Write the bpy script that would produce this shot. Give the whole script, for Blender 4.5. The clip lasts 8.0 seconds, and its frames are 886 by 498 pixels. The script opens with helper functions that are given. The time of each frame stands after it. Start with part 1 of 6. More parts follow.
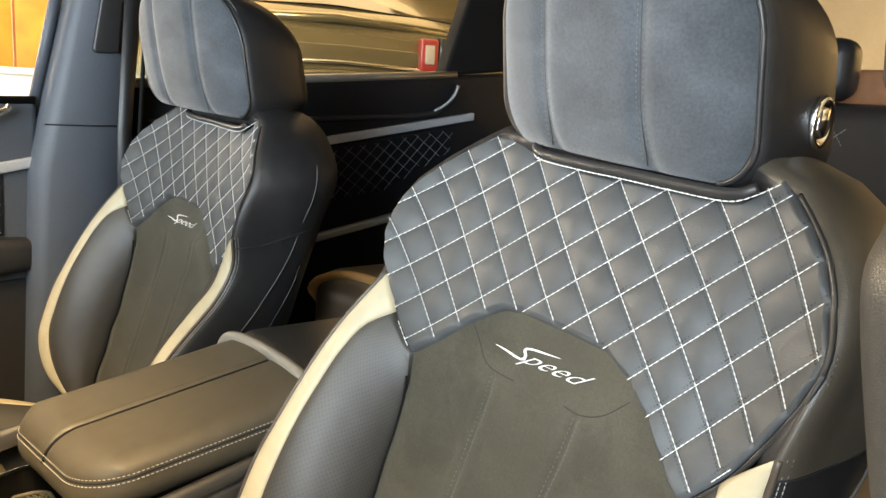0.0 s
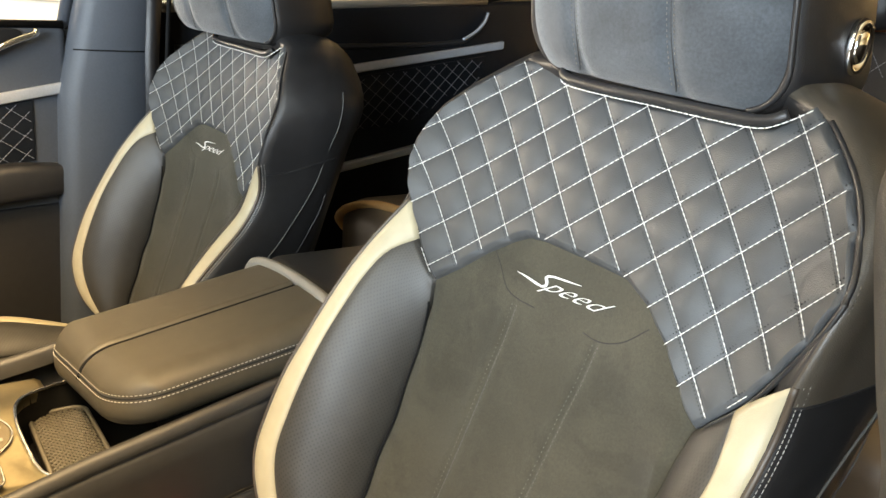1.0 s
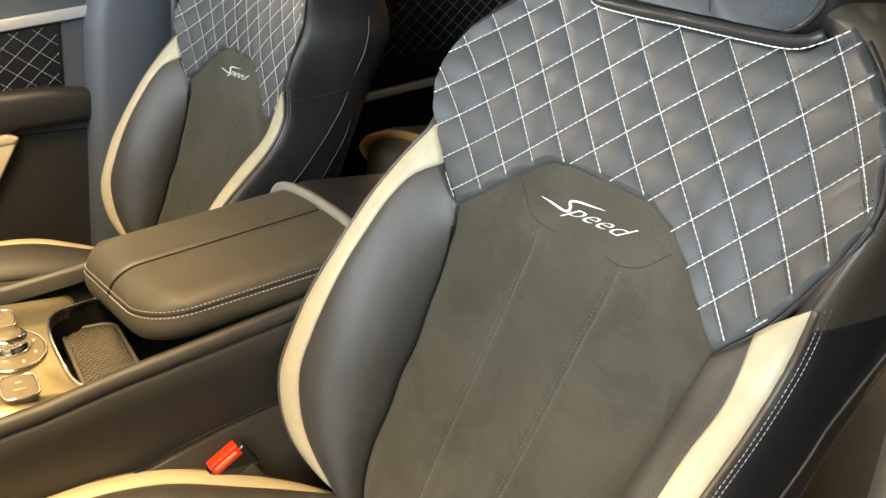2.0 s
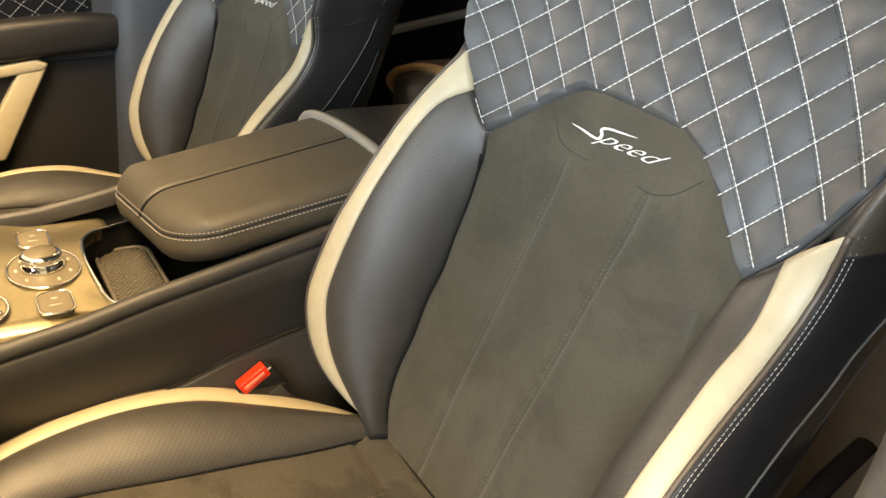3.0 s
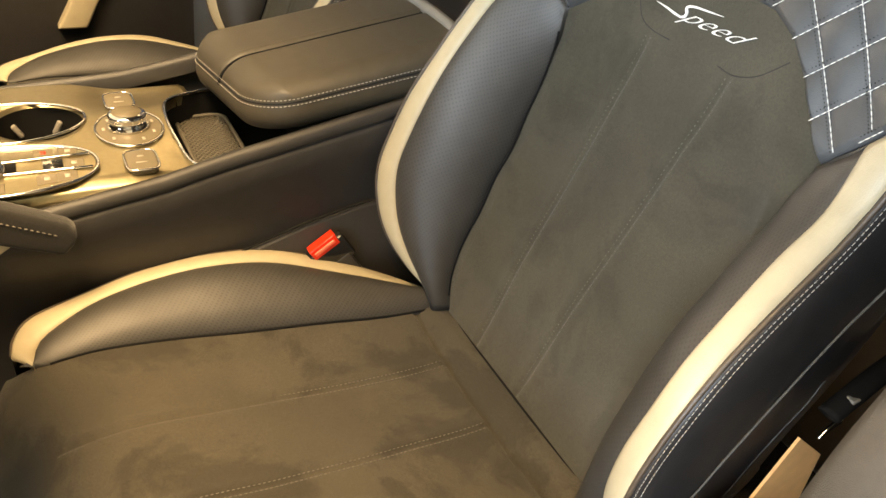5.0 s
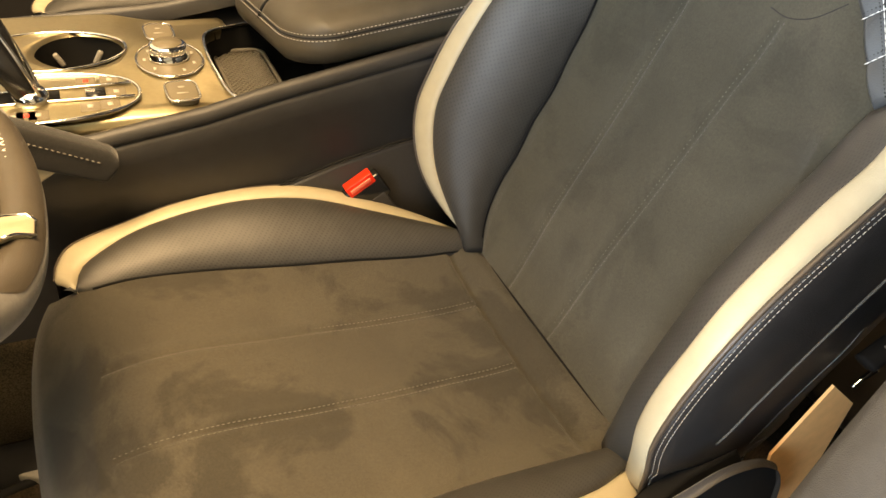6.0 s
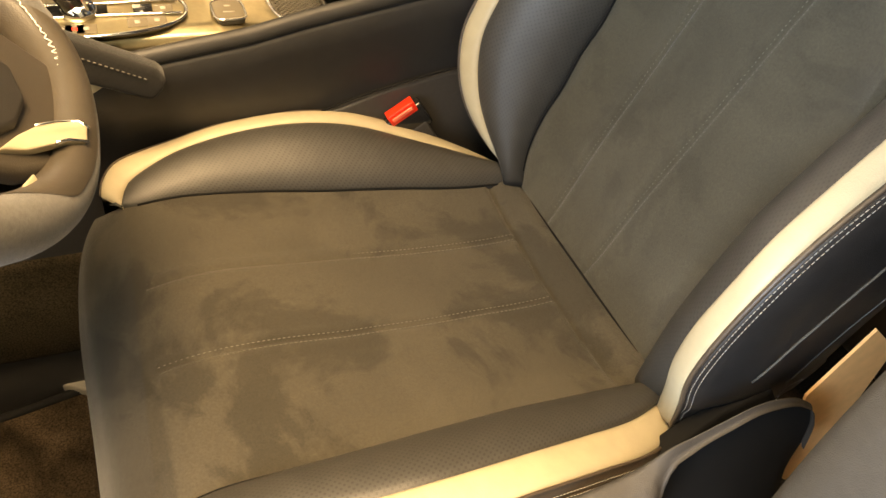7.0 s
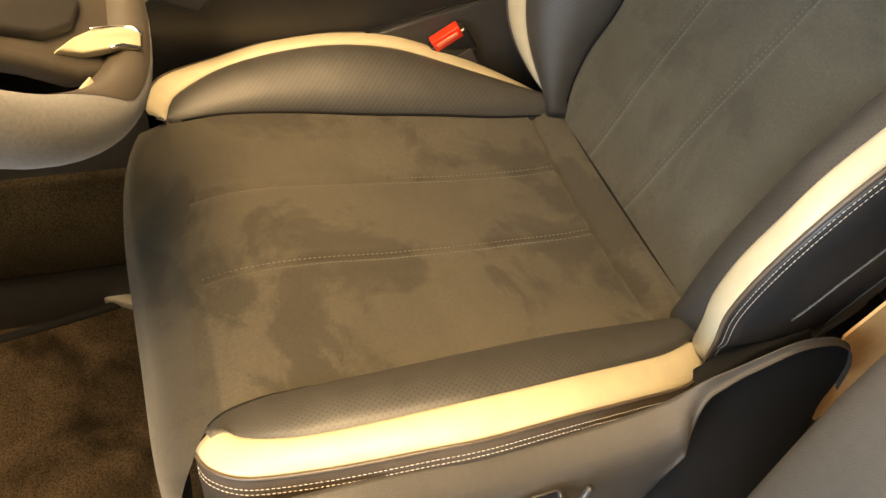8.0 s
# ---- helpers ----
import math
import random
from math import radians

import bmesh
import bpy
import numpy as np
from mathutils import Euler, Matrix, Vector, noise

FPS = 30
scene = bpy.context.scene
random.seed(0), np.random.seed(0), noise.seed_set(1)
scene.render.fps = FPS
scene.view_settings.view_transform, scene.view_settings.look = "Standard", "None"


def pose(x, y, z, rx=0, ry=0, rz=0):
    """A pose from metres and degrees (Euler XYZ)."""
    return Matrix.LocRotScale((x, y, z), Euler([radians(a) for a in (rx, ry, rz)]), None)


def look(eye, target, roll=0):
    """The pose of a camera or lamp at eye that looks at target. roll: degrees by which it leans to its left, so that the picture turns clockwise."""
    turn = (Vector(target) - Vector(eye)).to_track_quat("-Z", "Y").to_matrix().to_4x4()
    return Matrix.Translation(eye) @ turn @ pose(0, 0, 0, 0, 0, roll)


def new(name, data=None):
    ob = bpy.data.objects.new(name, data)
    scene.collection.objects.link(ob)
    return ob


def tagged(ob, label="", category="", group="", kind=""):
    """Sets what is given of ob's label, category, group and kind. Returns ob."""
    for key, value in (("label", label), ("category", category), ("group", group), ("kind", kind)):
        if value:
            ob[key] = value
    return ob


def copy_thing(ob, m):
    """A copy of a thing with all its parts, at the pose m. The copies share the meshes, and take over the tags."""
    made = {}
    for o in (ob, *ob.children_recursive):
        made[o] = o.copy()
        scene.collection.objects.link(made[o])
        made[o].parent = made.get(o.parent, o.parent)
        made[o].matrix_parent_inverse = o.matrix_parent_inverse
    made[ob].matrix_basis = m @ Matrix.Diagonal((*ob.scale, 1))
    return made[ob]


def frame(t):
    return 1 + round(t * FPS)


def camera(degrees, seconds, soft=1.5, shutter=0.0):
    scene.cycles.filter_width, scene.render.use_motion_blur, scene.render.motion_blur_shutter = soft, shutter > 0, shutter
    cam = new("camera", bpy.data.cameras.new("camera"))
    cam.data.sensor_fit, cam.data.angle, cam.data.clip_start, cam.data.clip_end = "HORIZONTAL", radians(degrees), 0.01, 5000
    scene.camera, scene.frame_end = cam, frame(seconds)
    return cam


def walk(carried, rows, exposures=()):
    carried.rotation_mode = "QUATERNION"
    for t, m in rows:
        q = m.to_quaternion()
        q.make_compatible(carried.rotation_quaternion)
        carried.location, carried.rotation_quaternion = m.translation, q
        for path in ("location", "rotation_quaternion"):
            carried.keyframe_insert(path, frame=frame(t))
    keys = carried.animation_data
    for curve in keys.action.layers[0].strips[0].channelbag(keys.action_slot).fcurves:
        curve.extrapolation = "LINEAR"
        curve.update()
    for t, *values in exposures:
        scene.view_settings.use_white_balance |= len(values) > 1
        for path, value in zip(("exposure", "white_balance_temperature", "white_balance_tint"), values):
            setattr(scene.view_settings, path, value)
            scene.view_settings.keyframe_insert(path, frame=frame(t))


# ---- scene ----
cam = camera(58.69, 8.0)
# seconds, eye x y z, yaw, pitch, roll
ROWS = [
    (0.0, 0.8385, -0.4649, 0.9078, 51.48, -11.17, 3.63),
    (0.5, 0.8406, -0.4611, 0.9053, 52.46, -13.64, 3.76),
    (1.0, 0.8433, -0.4614, 0.9019, 53.29, -16.11, 4.00),
    (1.5, 0.8469, -0.4615, 0.8970, 54.11, -18.51, 4.27),
    (3.0, 0.8533, -0.4728, 0.8761, 56.03, -24.98, 5.33),
    (3.5, 0.8576, -0.4748, 0.8723, 57.02, -27.17, 5.58),
    (4.0, 0.8625, -0.4790, 0.8691, 58.12, -29.19, 5.81),
    (4.5, 0.8671, -0.4835, 0.8668, 59.24, -31.06, 6.08),
    (6.0, 0.8720, -0.5051, 0.8526, 61.52, -36.45, 7.60),
    (6.5, 0.8751, -0.5115, 0.8465, 62.49, -38.51, 8.09),
    (7.0, 0.8758, -0.5161, 0.8408, 63.50, -40.83, 8.71),
    (7.5, 0.8782, -0.5225, 0.8360, 64.41, -43.19, 9.39),
    (8.0, 0.8805, -0.5293, 0.8314, 65.17, -45.49, 9.99),
]
walk(cam, [(t, pose(x, y, z, 90 + pitch, 0, yaw) @ pose(0, 0, 0, 0, 0, roll)) for t, x, y, z, yaw, pitch, roll in ROWS],
     exposures=[(0.0, 0.20, 7550, 15), (1.5, 0.18, 7600, 15), (3.0, 0.01, 7600, 17), (5.0, -0.17, 7650, 18), (8.0, -0.18, 7500, 18)])

# ---- world and light ----
world = bpy.data.worlds.new("showroom_daylight")
scene.world = world
world.use_nodes = True
wn = world.node_tree
sky = wn.nodes.new("ShaderNodeTexSky")
sky.sky_type, sky.sun_disc, sky.sun_elevation, sky.sun_rotation = "NISHITA", False, radians(38), radians(200)
wn.links.new(sky.outputs["Color"], wn.nodes["Background"].inputs["Color"])
wn.nodes["Background"].inputs["Strength"].default_value = 0.05


def area(name, eye, target, sx, sy, watts, colour):
    lamp = bpy.data.lights.new(name, "AREA")
    lamp.shape, lamp.size, lamp.size_y, lamp.energy, lamp.color = "RECTANGLE", sx, sy, watts, colour
    ob = new(name, lamp)
    ob.matrix_world = look(eye, target)
    return ob


WARM, COOL = (1.0, 0.74, 0.40), (0.62, 0.81, 1.0)
# showroom ceiling lamps over the cabin and the open driver's door, the glazed shop front ahead of the car and the tall
# window on its far side
area("ceiling_lamp_roof", (0.6, -0.9, 3.2), (0.3, -0.4, 0.5), 1.6, 1.2, 140, WARM)
area("ceiling_lamp_door", (1.2, -0.9, 3.2), (0.4, -0.4, 0.4), 1.4, 1.2, 300, WARM)
area("shop_front", (3.1, -5.0, 1.5), (0.1, 0.2, 0.8), 3.8, 2.6, 1000, COOL)
area("side_window", (-6.6, -2.6, 1.4), (-0.4, 0.0, 0.8), 4.2, 2.4, 700, (1.0, 0.93, 0.80))
# unseen fill lamp added to brighten the wall behind the car
area("ceiling_lamp_rear", (1.5, 6.9, 3.2), (1.2, 7.9, 0.8), 2.4, 0.8, 300, WARM)
# unseen fill lamp added to brighten the parked car's side of the room
area("ceiling_lamp_far", (-3.6, 1.6, 3.3), (-3.6, 1.6, 0.0), 3.0, 3.0, 110, WARM)


# ---- materials ----
def material(name, colour, rough=0.5, metal=0.0, vary=0.15, scale=30.0, bump=0.0, bump_scale=900.0, stain=0.0, stain_scale=6.0,
             coat=0.0, sheen=0.0, emit=0.0, dots=0.0, spec=0.5, brush=0.0, front=None):
    m = bpy.data.materials.new(name)
    m.use_nodes = True
    nt = m.node_tree
    b = nt.nodes["Principled BSDF"]
    b.inputs["Roughness"].default_value, b.inputs["Metallic"].default_value = rough, metal
    b.inputs["Coat Weight"].default_value, b.inputs["Sheen Weight"].default_value = coat, sheen
    b.inputs["Specular IOR Level"].default_value = spec
    co = nt.nodes.new("ShaderNodeTexCoord")
    fine = nt.nodes.new("ShaderNodeTexNoise")
    fine.inputs["Scale"].default_value, fine.inputs["Detail"].default_value = scale, 5
    broad = nt.nodes.new("ShaderNodeTexNoise")
    broad.inputs["Scale"].default_value, broad.inputs["Detail"].default_value = stain_scale, 6
    broad.inputs["Distortion"].default_value = 0.6
    nt.links.new(co.outputs["Object"], fine.inputs["Vector"])
    nt.links.new(co.outputs["Object"], broad.inputs["Vector"])

    def spread(node, amount):
        r = nt.nodes.new("ShaderNodeMapRange")
        r.inputs["From Min"].default_value, r.inputs["From Max"].default_value = 0.3, 0.7
        r.inputs["To Min"].default_value, r.inputs["To Max"].default_value = 1 - amount, 1 + amount
        nt.links.new(node.outputs["Fac"], r.inputs["Value"])
        return r
    both = nt.nodes.new("ShaderNodeMath")
    both.operation = "MULTIPLY"
    nt.links.new(spread(fine, vary).outputs[0], both.inputs[0])
    nt.links.new(spread(broad, stain).outputs[0], both.inputs[1])
    tint = nt.nodes.new("ShaderNodeVectorMath")
    tint.operation = "SCALE"
    tint.inputs[0].default_value = colour
    nt.links.new(both.outputs[0], tint.inputs["Scale"])
    last = tint.outputs[0]
    if brush:
        # nap brushed this way and that: patches with crisp edges
        nap = nt.nodes.new("ShaderNodeTexNoise")
        nap.inputs["Scale"].default_value, nap.inputs["Detail"].default_value = 7, 9
        nap.inputs["Roughness"].default_value, nap.inputs["Distortion"].default_value = 0.62, 0.35
        nt.links.new(co.outputs["Object"], nap.inputs["Vector"])
        step = nt.nodes.new("ShaderNodeMapRange")
        step.inputs["From Min"].default_value, step.inputs["From Max"].default_value = 0.485, 0.535
        step.inputs["To Min"].default_value, step.inputs["To Max"].default_value = 1.0 + brush * 0.25, 1.0 - brush
        nt.links.new(nap.outputs["Fac"], step.inputs["Value"])
        lay = nt.nodes.new("ShaderNodeVectorMath")
        lay.operation = "SCALE"
        nt.links.new(last, lay.inputs[0])
        nt.links.new(step.outputs[0], lay.inputs["Scale"])
        last = lay.outputs[0]
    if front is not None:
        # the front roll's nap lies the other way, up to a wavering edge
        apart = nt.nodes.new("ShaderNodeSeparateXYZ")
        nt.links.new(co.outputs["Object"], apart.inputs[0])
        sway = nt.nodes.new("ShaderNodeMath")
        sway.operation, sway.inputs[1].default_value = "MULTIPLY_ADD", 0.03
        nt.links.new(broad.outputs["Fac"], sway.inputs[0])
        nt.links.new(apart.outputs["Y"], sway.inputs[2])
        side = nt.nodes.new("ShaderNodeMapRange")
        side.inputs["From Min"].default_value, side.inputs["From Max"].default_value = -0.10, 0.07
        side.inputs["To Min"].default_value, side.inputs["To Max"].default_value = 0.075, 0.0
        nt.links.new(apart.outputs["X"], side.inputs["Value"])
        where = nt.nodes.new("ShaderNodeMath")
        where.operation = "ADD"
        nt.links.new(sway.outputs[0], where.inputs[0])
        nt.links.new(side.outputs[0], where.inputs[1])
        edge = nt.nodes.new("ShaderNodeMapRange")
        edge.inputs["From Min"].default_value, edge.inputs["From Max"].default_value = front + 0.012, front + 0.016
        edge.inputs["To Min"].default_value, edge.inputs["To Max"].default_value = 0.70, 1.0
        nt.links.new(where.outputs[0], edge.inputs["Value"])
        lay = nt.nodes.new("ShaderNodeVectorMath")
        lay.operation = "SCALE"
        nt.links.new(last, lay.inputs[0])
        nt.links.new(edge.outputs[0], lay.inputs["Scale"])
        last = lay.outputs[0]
    if bump:
        cell = nt.nodes.new("ShaderNodeTexVoronoi")
        cell.inputs["Scale"].default_value = bump_scale
        nt.links.new(co.outputs["Object"], cell.inputs["Vector"])
        bm_node = nt.nodes.new("ShaderNodeBump")
        bm_node.inputs["Strength"].default_value, bm_node.inputs["Distance"].default_value = bump, 0.0006
        nt.links.new(cell.outputs["Distance"], bm_node.inputs["Height"])
        nt.links.new(bm_node.outputs["Normal"], b.inputs["Normal"])
    if dots:
        # punched holes in staggered rows, in the panel's own flat coordinates
        uv = nt.nodes.new("ShaderNodeUVMap")
        hole = nt.nodes.new("ShaderNodeTexVoronoi")
        hole.inputs["Scale"].default_value, hole.inputs["Randomness"].default_value = dots, 0.0
        turn = nt.nodes.new("ShaderNodeMapping")
        turn.inputs["Rotation"].default_value = (0, 0, radians(45))
        nt.links.new(uv.outputs["UV"], turn.inputs["Vector"])
        nt.links.new(turn.outputs[0], hole.inputs["Vector"])
        cut = nt.nodes.new("ShaderNodeMapRange")
        cut.inputs["From Min"].default_value, cut.inputs["From Max"].default_value = 0.20, 0.30
        cut.inputs["To Min"].default_value, cut.inputs["To Max"].default_value = 0.58, 1.0
        nt.links.new(hole.outputs["Distance"], cut.inputs["Value"])
        deep = nt.nodes.new("ShaderNodeVectorMath")
        deep.operation = "SCALE"
        nt.links.new(last, deep.inputs[0])
        nt.links.new(cut.outputs[0], deep.inputs["Scale"])
        last = deep.outputs[0]
    nt.links.new(last, b.inputs["Base Color"])
    if emit:
        b.inputs["Emission Color"].default_value = (*colour, 1)
        b.inputs["Emission Strength"].default_value = emit
    return m


LEATHER = material("black_leather", (0.0165, 0.0160, 0.0165), 0.42, spec=0.45, vary=0.12, scale=60, bump=0.25, bump_scale=1100, stain=0.12)
QUILT = material("grey_quilted_leather", (0.054, 0.0570, 0.0590), 0.56, vary=0.1, scale=60, bump=0.25, bump_scale=1100, stain=0.1)
PERF = material("perforated_black_leather", (0.038, 0.0360, 0.0325), 0.48, vary=0.1, scale=60, bump=0.2, bump_scale=1100, dots=250)
SUEDE = material("charcoal_suede", (0.050, 0.0455, 0.0325), 0.92, vary=0.14, scale=520, bump=0.35, bump_scale=2600, stain=0.20, stain_scale=9, sheen=0.15, spec=0.15, brush=0.15)
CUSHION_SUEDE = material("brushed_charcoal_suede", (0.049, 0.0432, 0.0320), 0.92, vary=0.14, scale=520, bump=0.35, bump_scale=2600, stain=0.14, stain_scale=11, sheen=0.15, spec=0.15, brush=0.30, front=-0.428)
GREY_SUEDE = material("grey_suede_headrest", (0.057, 0.064, 0.071), 0.92, vary=0.15, scale=420, bump=0.3, bump_scale=2600, stain=0.26, stain_scale=18, sheen=0.25, spec=0.15)
CREAM = material("cream_leather", (0.39, 0.340, 0.232), 0.45, vary=0.05, scale=60, bump=0.2, bump_scale=1100, stain=0.04)
THREAD = material("white_thread", (0.76, 0.75, 0.72), 0.7, vary=0.15, scale=900)
THREAD_SOFT = material("pale_grey_thread", (0.32, 0.33, 0.34), 0.8, vary=0.2, scale=900)
GREY_PIPING = material("grey_piping", (0.072, 0.072, 0.068), 0.8, spec=0.2, vary=0.1)
SUEDE_THREAD = material("grey_thread", (0.12, 0.11, 0.095), 0.8, vary=0.2, scale=900)
EDGE_THREAD = material("cream_grey_thread", (0.40, 0.385, 0.355), 0.8, vary=0.2, scale=900)
DARK_THREAD = material("dark_thread", (0.012, 0.012, 0.012), 0.8, vary=0.2, scale=900)
PILLAR_GREY = material("grey_brown_pillar_plastic", (0.036, 0.0335, 0.029), 0.55, vary=0.1, scale=200, bump=0.3, bump_scale=1600, stain=0.08)
BAND_EDGE = material("brown_leather_edge", (0.060, 0.046, 0.034), 0.42, vary=0.1, scale=60, bump=0.2, bump_scale=1100)
BROWN = material("brown_black_leather", (0.056, 0.047, 0.036), 0.40, vary=0.1, scale=60, bump=0.25, bump_scale=1100)
PIPING = material("black_piping", (0.02, 0.02, 0.021), 0.38, vary=0.1, scale=80, bump=0.1)
CHROME = material("chrome", (0.78, 0.78, 0.78), 0.08, 1.0, vary=0.02)
SATIN = material("champagne_satin_metal", (0.37, 0.315, 0.195), 0.30, 0.9, vary=0.05, scale=200, bump=0.04, stain=0.06)
SILVER = material("brushed_aluminium", (0.62, 0.63, 0.65), 0.32, 0.6, vary=0.06, scale=300)
PLASTIC = material("dark_grey_plastic", (0.026, 0.0235, 0.021), 0.58, vary=0.1, scale=200, bump=0.3, bump_scale=1600, stain=0.1)
BLACK = material("gloss_black", (0.012, 0.012, 0.012), 0.18, vary=0.05)
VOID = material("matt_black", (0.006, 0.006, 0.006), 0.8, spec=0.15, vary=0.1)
FLANK_CARPET = material("brown_flank_carpet", (0.036, 0.029, 0.019), 0.95, spec=0.08, vary=0.6, scale=500, bump=0.9, bump_scale=1200, stain=0.4, stain_scale=9)
CARPET = material("brown_black_carpet", (0.034, 0.0245, 0.0155), 0.95, spec=0.08, vary=0.6, scale=420, bump=0.9, bump_scale=1000, stain=0.8, stain_scale=13)
SATIN_GREY = material("grey_satin_trim", (0.20, 0.19, 0.17), 0.4, vary=0.05)
RUBBER = material("ribbed_rubber", (0.085, 0.076, 0.060), 0.6, vary=0.15, scale=200)
KEY = material("bronze_grey_button", (0.13, 0.108, 0.070), 0.45, vary=0.05)
RED = material("red_plastic", (0.75, 0.03, 0.01), 0.35, vary=0.05)
TAN = material("tan_card", (0.80, 0.47, 0.20), 0.7, vary=0.06, scale=90)
LIGHT_MARK = material("pale_print", (0.38, 0.36, 0.31), 0.6, vary=0.02)
RED_MARK = material("red_print", (0.8, 0.05, 0.03), 0.6, vary=0.02)
PILLAR = material("blue_grey_trim", (0.045, 0.053, 0.066), 0.55, vary=0.08, scale=300, bump=0.2, bump_scale=1500, stain=0.08)
HEADLINER = material("headliner_cloth", (0.10, 0.09, 0.08), 0.9, vary=0.15, scale=500)


# ---- mesh helpers ----
ORIGIN = {}


def thing(name, at, label, category, group=""):
    ob = new(name)
    ob.location = at
    ORIGIN[ob] = Vector(at)
    return tagged(ob, label, category, group)


def part(name, bm, mat, parent=None, label="", smooth=True):
    """Links a bmesh, given in world coordinates, as one mesh under a thing or a part."""
    at = ORIGIN.get(parent, Vector((0, 0, 0)))
    bm.transform(Matrix.Translation(-at))
    me = bpy.data.meshes.new(name)
    bm.to_mesh(me)
    bm.free()
    me.polygons.foreach_set("use_smooth", [smooth] * len(me.polygons))
    me.materials.append(mat)
    ob = new(name, me)
    ob.parent = parent
    ORIGIN[ob] = at
    if label:
        ob["label"] = label
    return ob


def spline(points, n):
    """n points along a smooth curve through the given ones."""
    c = np.array(points, float)
    s = np.linspace(0, len(c) - 1 - 1e-9, n)
    i = s.astype(int)
    u = (s - i)[:, None]
    e = np.vstack([2 * c[0] - c[1], c, 2 * c[-1] - c[-2]])
    p0, p1, p2, p3 = e[i], e[i + 1], e[i + 2], e[i + 3]
    return 0.5 * (2 * p1 + (p2 - p0) * u + (2 * p0 - 5 * p1 + 4 * p2 - p3) * u**2 + (3 * p1 - p0 - 3 * p2 + p3) * u**3)


def sheet(grid, flip=False, wrap=False):
    """A bmesh of quads over rows of points; its UVs run in metres along rows and columns."""
    g = np.asarray(grid, float)
    n, m = g.shape[:2]
    bm = bmesh.new()
    uv = bm.loops.layers.uv.new("UVMap")
    rows = [[bm.verts.new(p) for p in row] for row in g]
    across = np.r_[0, np.cumsum(np.linalg.norm(np.diff(g[n // 2], axis=0), axis=1))]
    along = np.r_[0, np.cumsum(np.linalg.norm(np.diff(g[:, m // 2], axis=0), axis=1))]
    for i in range(n - 1):
        for j in range(m if wrap else m - 1):
            k = (j + 1) % m
            q = [(i, j), (i, k), (i + 1, k), (i + 1, j)]
            if flip:
                q.reverse()
            try:
                f = bm.faces.new([rows[a][b] for a, b in q])
            except ValueError:
                continue
            for loop, (a, b) in zip(f.loops, q):
                loop[uv].uv = (across[b], along[a])
    return bm


def normals(g):
    du, dv = np.gradient(g, axis=1), np.gradient(g, axis=0)
    nrm = np.cross(du, dv)
    return nrm / (np.linalg.norm(nrm, axis=2, keepdims=True) + 1e-9)


def evenly(points, n):
    """n points at even distances along a line of many."""
    d = np.r_[0, np.cumsum(np.linalg.norm(np.diff(points, axis=0), axis=1))]
    t = np.linspace(0, d[-1], n)
    return np.stack([np.interp(t, d, points[:, k]) for k in range(3)], 1)


def padded(a, b, n, m, puff, towards, seam=0.0025, ends=False, fade=0.0):
    """An upholstered panel between the seam curves a and b, puffed out and drawn in along its seams; with a turned-in rim."""
    a, b = evenly(spline(a, 300), n), evenly(spline(b, 300), n)
    s = 0.5 - 0.5 * np.cos(np.linspace(0, np.pi, m))
    g = a[:, None] * (1 - s)[None, :, None] + b[:, None] * s[None, :, None]
    nrm = normals(g)
    if (nrm.mean((0, 1)) @ np.array(towards)) < 0:
        nrm = -nrm
    rise = puff * (1 - np.abs(2 * s - 1) ** 2.4) - seam * np.exp(-((0.5 - np.abs(s - 0.5)) / 0.03) ** 2)
    lift = np.tile(rise, (n, 1))
    if ends:
        e = np.linspace(0, 1, n)
        lift *= np.clip(np.minimum(e, 1 - e) / 0.12, 0, 1)[:, None] ** 0.6
    if fade:
        lift *= np.clip((1 - np.linspace(0, 1, n)) / fade, 0, 1)[:, None] ** 0.8
    g = g + nrm * lift[..., None]
    rim = 0.012
    g = np.concatenate([(g[:, :1] - nrm[:, :1] * rim), g, (g[:, -1:] - nrm[:, -1:] * rim)], axis=1)
    nrm = np.concatenate([nrm[:, :1], nrm, nrm[:, -1:]], axis=1)
    return np.concatenate([g[:1] - nrm[:1] * rim * 0.5, g, g[-1:] - nrm[-1:] * rim * 0.5], axis=0)


def tube(points, r, sides=8, closed=False, flat=1.0):
    p = np.asarray(points, float)
    n = len(p)
    tan = np.roll(p, -1, 0) - np.roll(p, 1, 0) if closed else np.gradient(p, axis=0)
    tan /= np.linalg.norm(tan, axis=1, keepdims=True) + 1e-12
    up = np.array([0, 0, 1.0]) if abs(tan[:, 2]).mean() < 0.8 else np.array([1.0, 0, 0])
    bm = bmesh.new()
    rings = []
    for k in range(n):
        x = np.cross(tan[k], up)
        x /= np.linalg.norm(x) + 1e-12
        y = np.cross(x, tan[k])
        rings.append([bm.verts.new(p[k] + r * (math.cos(t) * x + flat * math.sin(t) * y)) for t in (2 * math.pi * j / sides for j in range(sides))])
    for k in range(n if closed else n - 1):
        q = rings[(k + 1) % n]
        for j in range(sides):
            bm.faces.new((rings[k][j], rings[k][(j + 1) % sides], q[(j + 1) % sides], q[j]))
    if not closed:
        bm.faces.new(rings[0][::-1])
        bm.faces.new(rings[-1])
    return bm


def resample(points, step):
    p = np.asarray(points, float)
    d = np.r_[0, np.cumsum(np.linalg.norm(np.diff(p, axis=0), axis=1))]
    s = np.arange(0, d[-1], step)
    return np.stack([np.interp(s, d, p[:, k]) for k in range(3)], 1)


